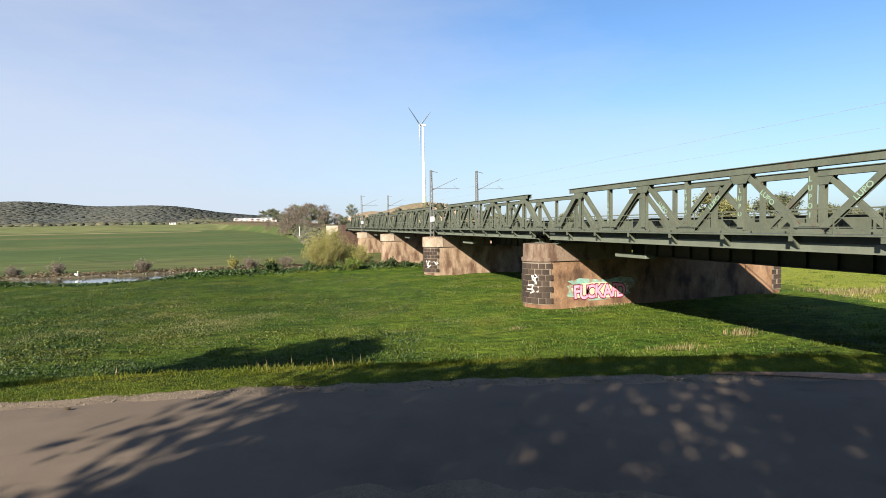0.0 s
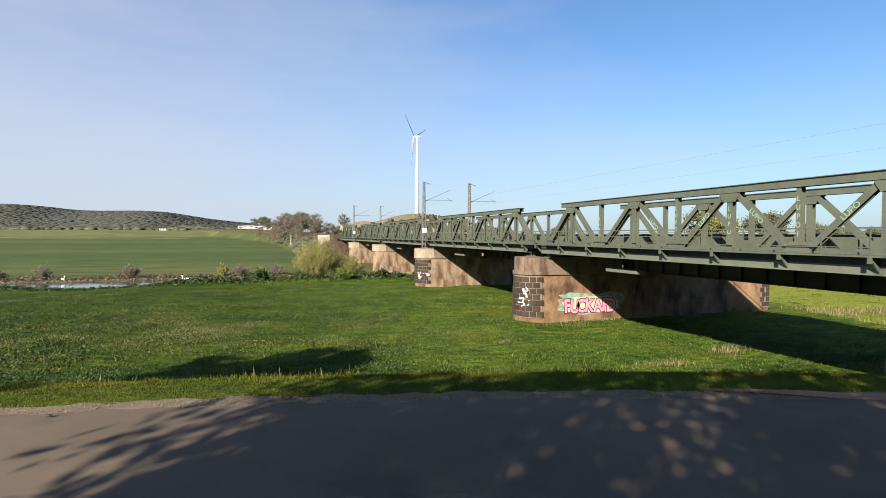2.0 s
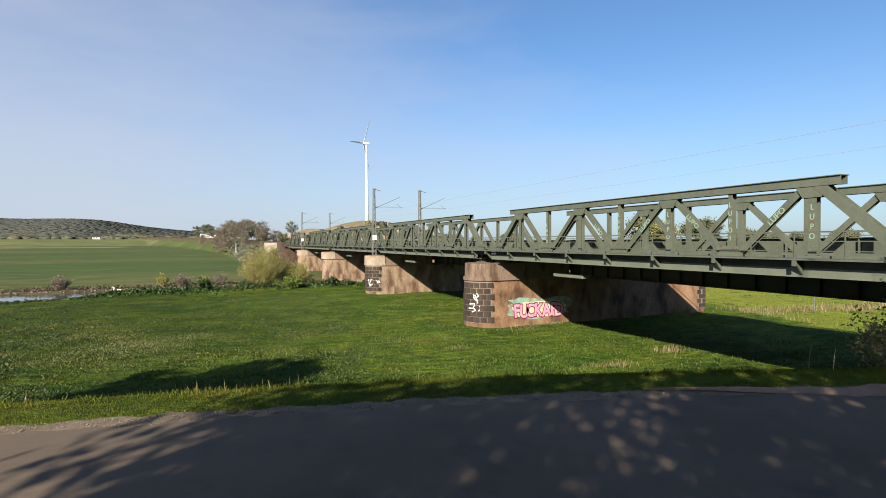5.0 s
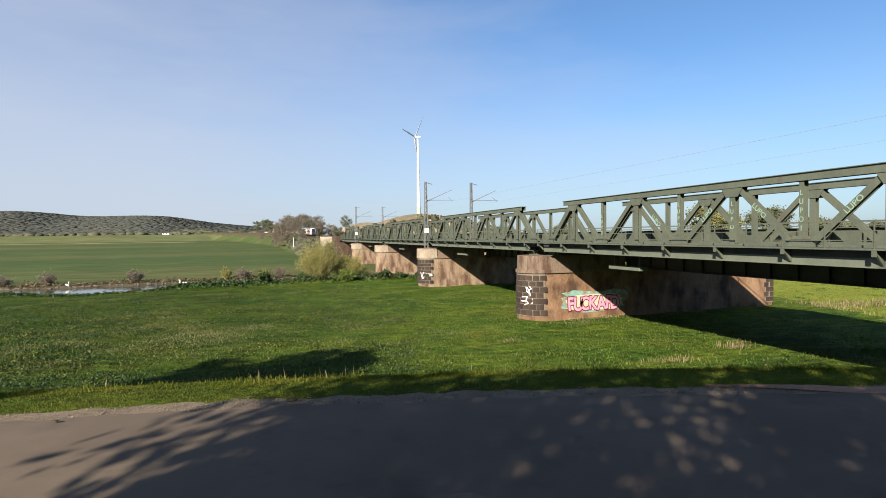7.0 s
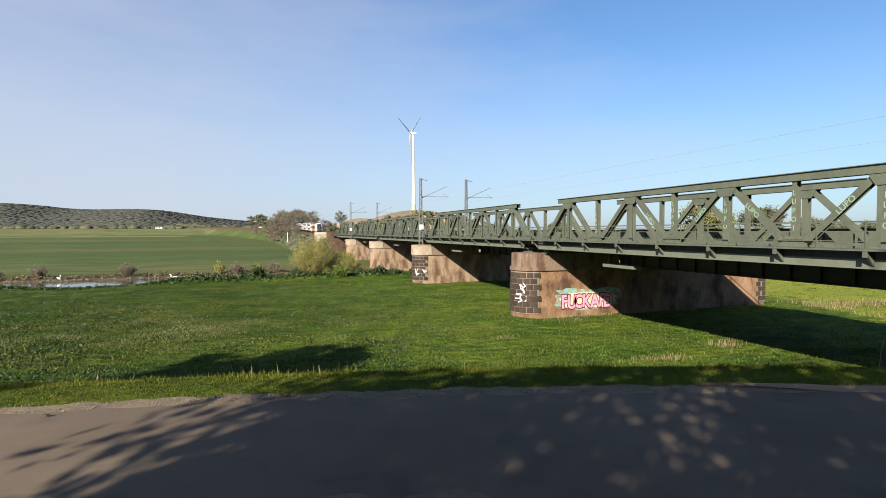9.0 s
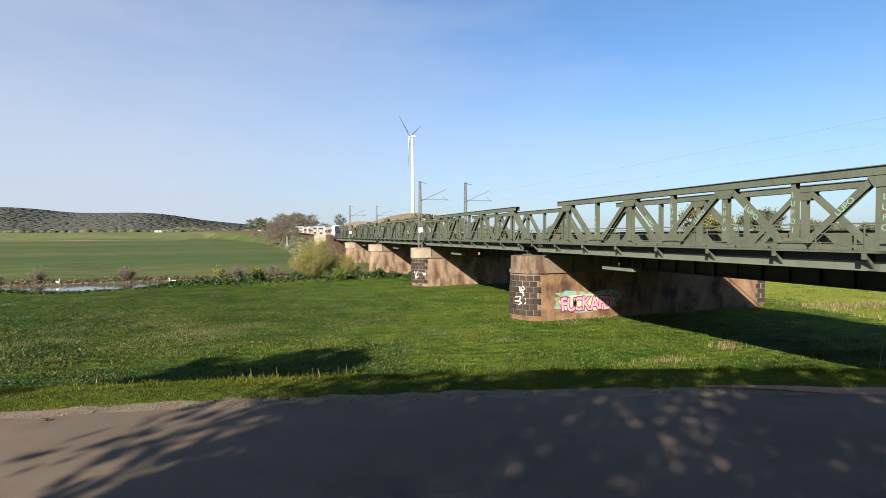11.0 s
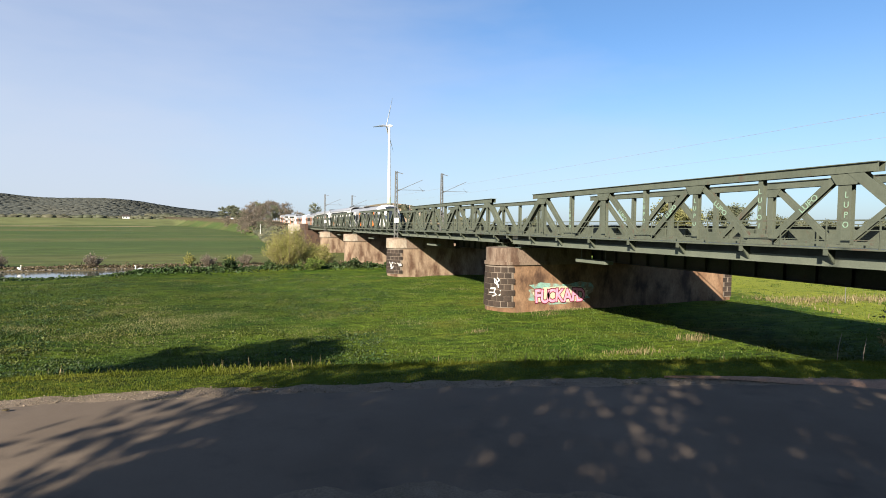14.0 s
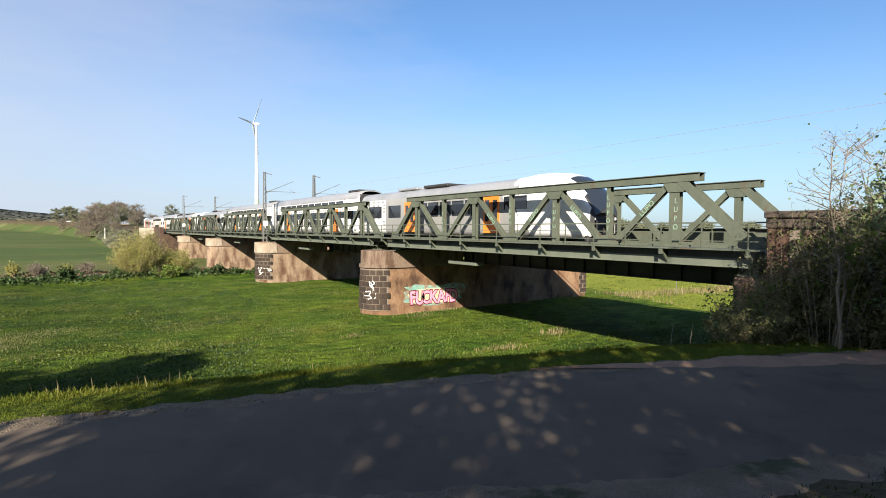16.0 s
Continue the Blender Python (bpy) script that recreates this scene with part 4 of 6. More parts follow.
def doors(car, ys, z0, z1, mat):
    for y in ys:
        for s in (-1, 1):
            bm = bmesh.new()
            panel(bm, y - 0.78, y + 0.78, z0, z1, s, d=0.035)
            d = part("door", bm, mat, car, "orange double-leaf sliding door")
            bm = bmesh.new()
            for o in (-0.38, 0.38):
                panel(bm, y + o - 0.22, y + o + 0.22, z0 + 0.75, z1 - 0.25, s, x=1.447, d=0.012)
            part("door_window", bm, M["glass"], d)


def windows(car, spans, z0, z1):
    for a, b in spans:
        for s in (-1, 1):
            bm = bmesh.new()
            panel(bm, a, b, z0, z1, s, d=0.022)
            part("window", bm, M["glass"], car)


END_LEN, DECK_LEN, W_ = 26.2, 25.2, 1.41


def end_car():
    """Nose at -y. The space's zero is on the rails, midway along the car."""
    car = thing("end_car", "grey and white single-deck train end car with orange doors", "train car", "cars of the passenger train")
    h = -END_LEN / 2
    prof = [(0.0, 0.90, 0.55, 1.70, 1.3), (0.12, 1.12, 0.45, 2.15, 1.6), (0.5, 1.26, 0.38, 2.85, 2.0), (1.0, 1.33, 0.35, 3.4, 2.4), (1.6, 1.38, 0.35, 3.75, 2.65),
            (2.3, 1.40, 0.35, 3.96, 2.85), (3.2, W_, 0.35, 4.06, 2.95), (4.3, W_, 0.35, 4.08, 2.95), (5.2, W_, 0.35, 4.0, 2.95), (6.2, W_, 0.35, 3.94, 2.95), (21.5, W_, 0.35, 3.94, 2.95), (26.0, W_, 0.35, 3.94, 2.95)]
    rings = [ring(w, zb, zt, h + y, sh) for y, w, zb, zt, sh in prof]
    fine = []
    for a, b in zip(rings, rings[1:]):
        k = max(1, int((b[0].y - a[0].y) / 0.5))
        fine += [[p.lerp(q, i / k) for p, q in zip(a, b)] for i in range(k)]
    fine.append(rings[-1])

    def cls(c):
        y = c.y - h
        if y < 1.65 and c.z > 1.8 and abs(c.x) < 1.0 and c.z < 3.72:
            return "windscreen"
        if y < 0.32 and abs(c.x) < 1.05:
            return "front_mask"
        if y < 4.6 + 0.35 * (c.z - 1):
            return "nose"
        if c.z > 3.15:
            return "roof"
        return "rear_panel" if y > 21.3 else "body"

    mats = {"windscreen": "glass", "front_mask": "train_dark", "nose": "train_white", "roof": "train_roof", "rear_panel": "train_white", "body": "train_grey"}
    for k, bm in loft(fine, cls).items():
        part(k, bm, M[mats[k]], car)
    for y in (h + 0.02, -h - 0.2):
        part("end_wall", box(bmesh.new(), -0.75, 0.75, y - 0.01, y + 0.01, 0.6, 1.5) if y < 0 else box(bmesh.new(), -1.38, 1.38, y - 0.01, y + 0.01, 0.4, 3.7), M["train_dark"], car)
    for s in (-1, 1):
        part("headlight", box(bmesh.new(), s * 0.78 - 0.14, s * 0.78 + 0.14, h + 0.02, h + 0.10, 1.30, 1.46, bevel=0.02), M["train_white"], car)
    part("coupler", tube(bmesh.new(), (0, h - 0.35, 1.0), (0, h + 0.2, 1.0), 0.16, 0.2, 10), M["train_dark"], car)
    part("plough", box(bmesh.new(), -1.1, 1.1, h + 0.25, h + 0.6, 0.15, 0.5, bevel=0.04), M["train_dark"], car)
    doors(car, (h + 7.7, h + 17.6), 0.55, 2.9, M["train_orange"])
    windows(car, [(h + 4.5, h + 6.5)], 2.0, 2.8)
    windows(car, [(h + 9.1 + i * 1.5, h + 10.45 + i * 1.5) for i in range(5)], 1.7, 2.75)
    windows(car, [(h + 19.0, h + 21.0), (h + 22.2, h + 24.6)], 1.7, 2.7)
    for s in (-1, 1):
        bm = bmesh.new()
        for k in range(3):
            a, b = h + 5.3 + 0.75 * k, h + 5.95 + 0.75 * k
            vs = [bm.verts.new((s * (W_ + 0.006), y, z)) for y, z in ((a, 2.95), (b, 2.95), (b - 1.25, 0.7), (a - 1.25, 0.7))]
            if k < 2:
                bm.faces.new(vs)
        part("stripe", bm, M["train_white"], car, "white slanting stripes")
        bm = bmesh.new()
        r_ = random.Random(4)
        for i in range(5):
            for z in np.arange(0.75, 3.2, 0.28):
                if r_.random() < 0.8:
                    y = h + 21.5 + i * 0.9 + r_.random() * 0.3
                    panel(bm, y, y + 0.4, z, z + 0.15, s, d=0.005)
        tagged(part("livery_pattern", bm, M["train_grey"], car, "grey block pattern"), kind="stuff")
    bm = bmesh.new()
    box(bm, -1.05, 1.05, h + 13.0, h + 16.2, 3.88, 4.10, bevel=0.06)
    part("roof_unit", bm, M["train_dark"], car)
    part("roof_unit", box(bmesh.new(), -1.0, 1.0, h + 17.2, h + 20.2, 3.88, 4.08, bevel=0.06), M["train_roof"], car)
    part("skirt", box(bmesh.new(), -1.2, 1.2, h + 6.0, -h - 5.5, 0.3, 0.6, bevel=0.03), M["train_dark"], car)
    for y in (h + 4.2, -h - 3.8):
        bogie(car, y)
    return car


def deck_car():
    car = thing("double_deck_car", "white and grey double-deck train car with orange doors", "train car", "cars of the passenger train")
    h = -DECK_LEN / 2
    rings = [ring(W_, 0.35, 4.42, h + y, 3.25) for y in np.linspace(0.2, DECK_LEN - 0.2, 8)]
    rings = [[Vector((p.x * 0.93, p.y - 0.12, 0.4 + (p.z - 0.35) * 0.96)) for p in rings[0]]] + rings + [[Vector((p.x * 0.93, p.y + 0.12, 0.4 + (p.z - 0.35) * 0.96)) for p in rings[-1]]]
    for k, bm in loft(rings, lambda c: "roof" if c.z > 3.65 else "body").items():
        part(k, bm, M["train_roof" if k == "roof" else "train_white"], car)
    for y in (h + 0.1, -h - 0.1):
        part("end_wall", box(bmesh.new(), -1.25, 1.25, y - 0.01, y + 0.01, 0.45, 4.0), M["train_dark"], car)
        part("gangway", box(bmesh.new(), -0.7, 0.7, y - 0.45, y + 0.45, 0.7, 3.1, bevel=0.05), M["train_dark"], car)
    doors(car, (h + 5.4, -h - 5.4), 0.5, 2.75, M["train_orange"])
    windows(car, [(h + 7.4 + i * 1.74, h + 8.9 + i * 1.74) for i in range(6)], 0.95, 1.75)
    windows(car, [(h + 3.4 + i * 1.9, h + 5.1 + i * 1.9) for i in range(10)], 2.85, 3.5)
    windows(car, [(h + 1.2, h + 2.9), (-h - 2.9, -h - 1.2)], 1.7, 2.5)
    for s in (-1, 1):
        bm = bmesh.new()
        r_ = random.Random(9)
        for y in np.arange(h + 0.6, -h - 0.9, 0.55):
            for z in (0.62, 1.92, 2.14, 2.36, 2.58, 3.6):
                if r_.random() < 0.72 and abs(abs(y) - (-h - 5.4)) > 1.3:
                    panel(bm, y, y + 0.42, z, z + 0.13, s, d=0.005)
        tagged(part("livery_pattern", bm, M["train_grey"], car, "grey block pattern"), kind="stuff")
    part("roof_unit", box(bmesh.new(), -0.9, 0.9, h + 1.0, h + 3.4, 4.3, 4.52, bevel=0.06), M["train_dark"], car)
    part("skirt", box(bmesh.new(), -1.2, 1.2, h + 5.2, -h - 5.2, 0.28, 0.6, bevel=0.03), M["train_dark"], car)
    for y in (h + 3.0, -h - 3.0):
        bogie(car, y)
    return car


def track_table():
    """The track's middle line by its length, measured from y = -60."""
    ys = np.arange(-60.0, 1400.0, 1.0)
    xs = np.array([track_x(y) for y in ys])
    s = np.concatenate([[0], np.cumsum(np.hypot(np.diff(xs), np.diff(ys)))])
    return s, xs, ys


TRACK = track_table()


def on_track(s, half, flip=False):
    """The pose of a car whose middle is at length s."""
    t, xs, ys = TRACK
    a = Vector((np.interp(s - half * 0.7, t, xs), np.interp(s - half * 0.7, t, ys), 0))
    b = Vector((np.interp(s + half * 0.7, t, xs), np.interp(s + half * 0.7, t, ys), 0))
    d = b - a
    c = (a + b) / 2
    climb = math.degrees(math.atan2(float(rise(b.y) - rise(a.y)), d.length))
    z = RAIL_Z + float(rise(a.y) + rise(b.y)) / 2
    return pose(c.x, c.y, z, -climb if flip else climb, 0, -math.degrees(math.atan2(d.x, d.y)) + (180 if flip else 0))


def train():
    e, d = end_car(), deck_car()
    cars, s = [], 0.0
    for unit in range(2):
        for k in range(4):
            length = END_LEN if k in (0, 3) else DECK_LEN
            src = e if k in (0, 3) else d
            ob = src if (unit == 0 and k in (0, 1)) else copy_thing(src, Matrix())
            cars.append((ob, s + length / 2, length / 2, k == 3))
            s += length + 0.45
        s += 0.5
    return cars


TRAIN = train()
NOSE_AT_END, TRAIN_SPEED = 18.0, 31.0


# ---------------------------------------------------------------- writing on the stone and steel
LETTERS = {}


def lettering(text, mat, parent, m, size, name="lettering", offset=0.0, extrude=0.004, label="", stretch=(1, 1)):
    key = (text, size, offset, mat.name)
    if key not in LETTERS:
        cu = bpy.data.curves.new(name, "FONT")
        cu.body, cu.size, cu.extrude, cu.offset, cu.align_x = text, size, extrude, offset, "CENTER"
        tmp = bpy.data.objects.new(name, cu)
        LETTERS[key] = bpy.data.meshes.new_from_object(tmp)
        bpy.data.objects.remove(tmp)
        LETTERS[key].materials.clear()
        LETTERS[key].materials.append(mat)
    ob = new(name, LETTERS[key])
    ob.parent = parent
    ob.matrix_basis = m @ Matrix.Diagonal((stretch[0], stretch[1], 1, 1))
    if label:
        ob["label"] = label
    return ob


def blob(bm, cx, cz, w, h, y, seed, n=26, rough=0.18):
    """A flat painted patch with an uneven outline, facing -y."""
    r_ = random.Random(seed)
    vs = []
    for i in range(n):
        a = 2 * math.pi * i / n
        k = 1 + rough * (r_.random() * 2 - 1)
        vs.append(bm.verts.new((cx + w * k * math.copysign(abs(math.cos(a)) ** 0.6, math.cos(a)), y, cz + h * k * math.copysign(abs(math.sin(a)) ** 0.6, math.sin(a)))))
    f = bm.faces.new(vs)
    ex = bmesh.ops.extrude_face_region(bm, geom=[f])
    bmesh.ops.translate(bm, verts=[v for v in ex["geom"] if isinstance(v, bmesh.types.BMVert)], vec=(0, -0.003, 0))
    bmesh.ops.recalc_face_normals(bm, faces=bm.faces)
    return bm


def graffiti():
    p = PIERS[0]
    face = -1.605
    up = Matrix(((1, 0, 0), (0, 0, -1), (0, 1, 0))).to_4x4()
    part("paint_cloud", blob(bmesh.new(), 24.05, -5.25, 3.0, 0.80, face - 0.002, 5), M["paint_teal"], p, "faded teal spray cloud")
    part("paint_outline", blob(bmesh.new(), 24.1, -5.36, 2.5, 0.62, face - 0.007, 8, n=40, rough=0.07), M["paint_cream"], p, "cream painted outline")
    for text, x, tilt, dz in (("F", 22.0, 4, 0.02), ("U", 22.62, -3, -0.03), ("C", 23.27, 3, 0.0), ("K", 23.92, -4, 0.02), ("A", 24.76, 3, -0.02), ("F", 25.38, -2, 0.03), ("D", 25.98, 4, -0.02)):
        m = Matrix.Translation((x, face, -5.92 + dz)) @ up @ pose(0, 0, 0, 0, 0, tilt)
        lettering(text, M["paint_red"], p, Matrix.Translation((0, -0.014, 0)) @ m, 1.42, "letter_outline", offset=0.115, label="dark red letter edge", stretch=(0.84, 1.0))
        lettering(text, M["paint_pink"], p, Matrix.Translation((0, -0.024, 0)) @ m, 1.42, "letter", offset=0.036, label="pink bubble letter", stretch=(0.84, 1.0))
    # white scrawls on the noses
    for k, strokes in ((0, [((-1.02, -4.0), (-0.98, -4.35), (-0.85, -4.5)), ((-0.85, -3.95), (-0.75, -4.15), (-0.92, -4.3)), ((-1.25, -4.8), (-0.95, -4.75), (-1.02, -5.1), (-1.3, -5.12)),
                            ((-0.72, -4.9), (-0.62, -5.1), (-0.78, -5.3)), ((-1.0, -5.1), (-0.9, -5.25), (-1.1, -5.4)), ((-0.95, -4.05), (-0.82, -4.5), (-0.8, -4.7))]),
                       (1, [((-1.1, -4.9), (-0.8, -4.7), (-0.95, -5.2), (-0.7, -5.35)), ((-0.7, -4.75), (-0.5, -5.0), (-0.72, -5.2)), ((-0.45, -4.8), (-0.25, -5.05), (-0.5, -5.15)),
                            ((-1.05, -5.25), (-0.8, -5.45), (-1.0, -5.6)), ((-0.25, -4.85), (-0.1, -5.1), (-0.3, -5.2)), ((-1.1, -4.7), (-1.0, -5.3), (-0.85, -5.5))])):
        for st in strokes:
            bm = bmesh.new()
            r = 1.665
            pts = [Vector((19.95 + r * math.sin(a), -r * math.cos(a), z)) for a, z in st]
            for a, b in zip(pts, pts[1:]):
                n_ = Vector((a.x - 19.95, a.y, 0)).normalized()
                beam(bm, a, b, 0.07, 0.02, up=n_)
            part("paint_stroke", bm, M["paint_white"], PIERS[k], "white spray scrawl")
    # mint letters on the first span's posts and diagonals
    out = Matrix(((0, 0, -1), (-1, 0, 0), (0, 1, 0))).to_4x4()
    for k, word, z in ((1, "LUPO", 1.15), (2, "LUPOI", 1.45), (3, "LUPO", 1.2), (4, "LUPO", 1.35), (6, "LUPO", 1.0)):
        for i, ch in enumerate(word):
            lettering(ch, M["paint_mint"], SPAN_ONE, Matrix.Translation((TRUSS_X - 0.137, k * PANEL, z - i * 0.36)) @ out, 0.31, "letter", offset=0.004, label="mint spray letter",
                      stretch=(0.85, 1))
    for k, s, word, u in ((1, 1, "LUPO", 0.40), (3, -1, "LUPO", 0.42), (3, 1, "LUPO", 0.45), (5, -1, "LUPO", 0.5)):
        pz, qz = TOP_Z - 0.22, -0.75
        y0, y1 = k * PANEL + s * 0.16, (k + s) * PANEL - s * 0.18
        c = Vector((TRUSS_X - 0.127, y0 + (y1 - y0) * u, pz + (qz - pz) * u))
        ang = math.degrees(math.atan2(qz - pz, -(y1 - y0)))
        ang = ang if abs(ang) < 90 else ang + 180
        lettering(word, M["paint_mint"], SPAN_ONE, Matrix.Translation(c) @ out @ pose(0, 0, 0, 0, 0, ang) @ Matrix.Translation((0, -0.12, 0)), 0.31, "lettering", offset=0.004,
                  label="mint spray letters", stretch=(1.1, 1))


graffiti()
nose_stones(PIERS[0])
nose_stones(PIERS[1], seed=6)


# ---------------------------------------------------------------- plants
def leaf_mesh(name, pts, size, mat, rng, aspect=1.6, flat=0.0):
    """Small pointed leaves at the given points, each turned its own way: two triangles folded along the rib."""
    n = len(pts)
    pts = np.asarray(pts)
    a = rng.normal(size=(n, 3))
    a[:, 2] *= 1 - flat
    a /= np.linalg.norm(a, axis=1)[:, None]
    b = rng.normal(size=(n, 3))
    b -= a * (a * b).sum(1)[:, None]
    b /= np.linalg.norm(b, axis=1)[:, None]
    s = size * rng.uniform(0.6, 1.4, n)[:, None]
    v = np.stack([pts - a * s * aspect / 2, pts + b * s / 2, pts + a * s * aspect / 2, pts - b * s / 2], 1).reshape(-1, 3)
    f = np.arange(4 * n).reshape(n, 4)
    return fast_mesh(name, v, f, mat)


def branch_tree(seed, H, R, r0, forks=9, twigs=5, clear=0.25, lean=0.03, up=0.55, sides=6):
    """Trunk, limbs and twigs as one tapering mesh, and the points along the twigs where leaves sit."""
    rng = np.random.RandomState(seed)
    bm = bmesh.new()
    pts = []
    trunk = [Vector((0, 0, -0.3))]
    for i in range(1, 7):
        trunk.append(Vector((rng.normal() * lean * H * i / 6, rng.normal() * lean * H * i / 6, H * 0.9 * i / 6)))
    for i in range(6):
        tube(bm, trunk[i], trunk[i + 1], r0 * (1 - i / 6.6), r0 * (1 - (i + 1) / 6.6), sides + 2)
    for k in range(forks):
        u = clear + (0.95 - clear) * (k + rng.uniform(0, 1)) / forks
        i = min(5, int(u * 6))
        base = trunk[i].lerp(trunk[i + 1], u * 6 - i)
        az = k * 2.4 + rng.uniform(-0.5, 0.5)
        reach = R * (1.0 - 0.55 * abs(u - 0.5)) * rng.uniform(0.75, 1.1) * (1 - 0.45 * max(0, u - 0.6))
        tip = base + Vector((math.cos(az) * reach, math.sin(az) * reach, up * reach * rng.uniform(0.5, 1.3)))
        mid = base.lerp(tip, 0.5) + Vector((0, 0, 0.12 * reach))
        rr = r0 * 0.42 * (1 - 0.5 * u)
        tube(bm, base, mid, rr, rr * 0.65, sides)
        tube(bm, mid, tip, rr * 0.65, rr * 0.15, sides)
        for j in range(twigs):
            w = rng.uniform(0.25, 1.0)
            b = base.lerp(mid, w * 2) if w < 0.5 else mid.lerp(tip, w * 2 - 1)
            d = Vector(rng.normal(size=3))
            d.z = abs(d.z) * 0.7
            t = b + d.normalized() * R * rng.uniform(0.22, 0.42)
            tube(bm, b, t, rr * 0.3, rr * 0.06, 4)
            for q in np.linspace(0.2, 1.05, 6):
                pts.append(b.lerp(t, q))
        for q in np.linspace(0.5, 1.0, 4):
            pts.append(mid.lerp(tip, q))
    return bm, np.array([tuple(p) for p in pts])


def tree(name, label, seed, H, R, r0, leaf, size, count, spread=0.6, at=(0, 0), z=None, group="", bark="bark", category="tree", **kw):
    t = thing(name, label, category, group, m=Matrix.Translation((at[0], at[1], hz(*at) if z is None else z)))
    bm, pts = branch_tree(seed, H, R, r0, **kw)
    part("trunk", bm, M[bark], t)
    rng = np.random.RandomState(seed + 50)
    p = pts[rng.randint(0, len(pts), count)] + rng.normal(size=(count, 3)) * spread * R * 0.16
    part("crown", leaf_mesh("crown", p, size, M[leaf], rng), None, t)
    return t


def stand_at(t, x, y, turn=0, s=1.0, z=None):
    c = copy_thing(t, Matrix.Translation((x, y, (hz(x, y) if z is None else z))) @ pose(0, 0, 0, 0, 0, turn))
    c.scale = (s, s, s)
    return c


def shrub(name, label, seed, H, R, leaf, size, count, at, stems=16, group="", bark="pale_bark", thin=0.03, z=None, droop=0.0):
    """Many thin stems from one root with small leaves along them."""
    t = thing(name, label, "shrub", group, m=Matrix.Translation((at[0], at[1], hz(*at) if z is None else z)))
    rng = np.random.RandomState(seed)
    bm = bmesh.new()
    pts = []
    for i in range(stems):
        az = rng.uniform(0, 6.28)
        out = R * math.sqrt(rng.uniform(0.02, 1.0))
        top = H * (1 - 0.45 * (out / R) ** 2) * rng.uniform(0.7, 1.05)
        foot = Vector((math.cos(az) * out * 0.35, math.sin(az) * out * 0.35, -0.15))
        mid = Vector((math.cos(az) * out * 0.62, math.sin(az) * out * 0.62, top * 0.55))
        tip = Vector((math.cos(az) * out, math.sin(az) * out, top * (1 - droop)))
        tube(bm, foot, mid, thin, thin * 0.6, 4)
        tube(bm, mid, tip, thin * 0.6, thin * 0.15, 4)
        for j in range(7):
            w = rng.uniform(0.1, 1)
            b = foot.lerp(mid, w * 2) if w < 0.5 else mid.lerp(tip, 2 * w - 1)
            e = b + Vector(rng.normal(size=3) * R * 0.12) + Vector((0, 0, 0.12 * H))
            tube(bm, b, e, thin * 0.3, thin * 0.1, 3)
            for q in np.linspace(0, 1.1, 5):
                pts.append(tuple(b.lerp(e, q)))
    part("branchwork", bm, M[bark], t)
    pts = np.array(pts)
    p = pts[rng.randint(0, len(pts), count)] + rng.normal(size=(count, 3)) * 0.055 * R
    p[:, 2] = np.maximum(p[:, 2], 0.02)
    part("foliage", leaf_mesh("foliage", p, size, M[leaf], rng), None, t)
    return t


def blades(name, label, xy, h0, h1, width, mat, rng, lean=0.45, category="grass", z_fix=None):
    """Upright blades of grass at the given places, one triangle pair each."""
    n = len(xy)
    z = height(xy[:, 0], xy[:, 1]) if z_fix is None else np.full(n, z_fix)
    base = np.stack([xy[:, 0], xy[:, 1], z - 0.02], 1)
    a = rng.uniform(0, 6.28, n)
    side = np.stack([np.cos(a), np.sin(a), np.zeros(n)], 1) * (width * rng.uniform(0.6, 1.4, n) / 2)[:, None]
    h = rng.uniform(h0, h1, n)
    b = rng.uniform(0, 6.28, n)
    tip = np.stack([np.cos(b) * lean * h * rng.uniform(0, 1, n), np.sin(b) * lean * h * rng.uniform(0, 1, n), h], 1)
    midp = tip * np.array([0.3, 0.3, 0.6])
    v = np.stack([base - side, base + side, base + midp + side * 0.6, base + tip], 1).reshape(-1, 3)
    return tagged(new(name, fast_mesh(name, v, np.arange(4 * n).reshape(n, 4), mat)), label, category, kind="stuff")


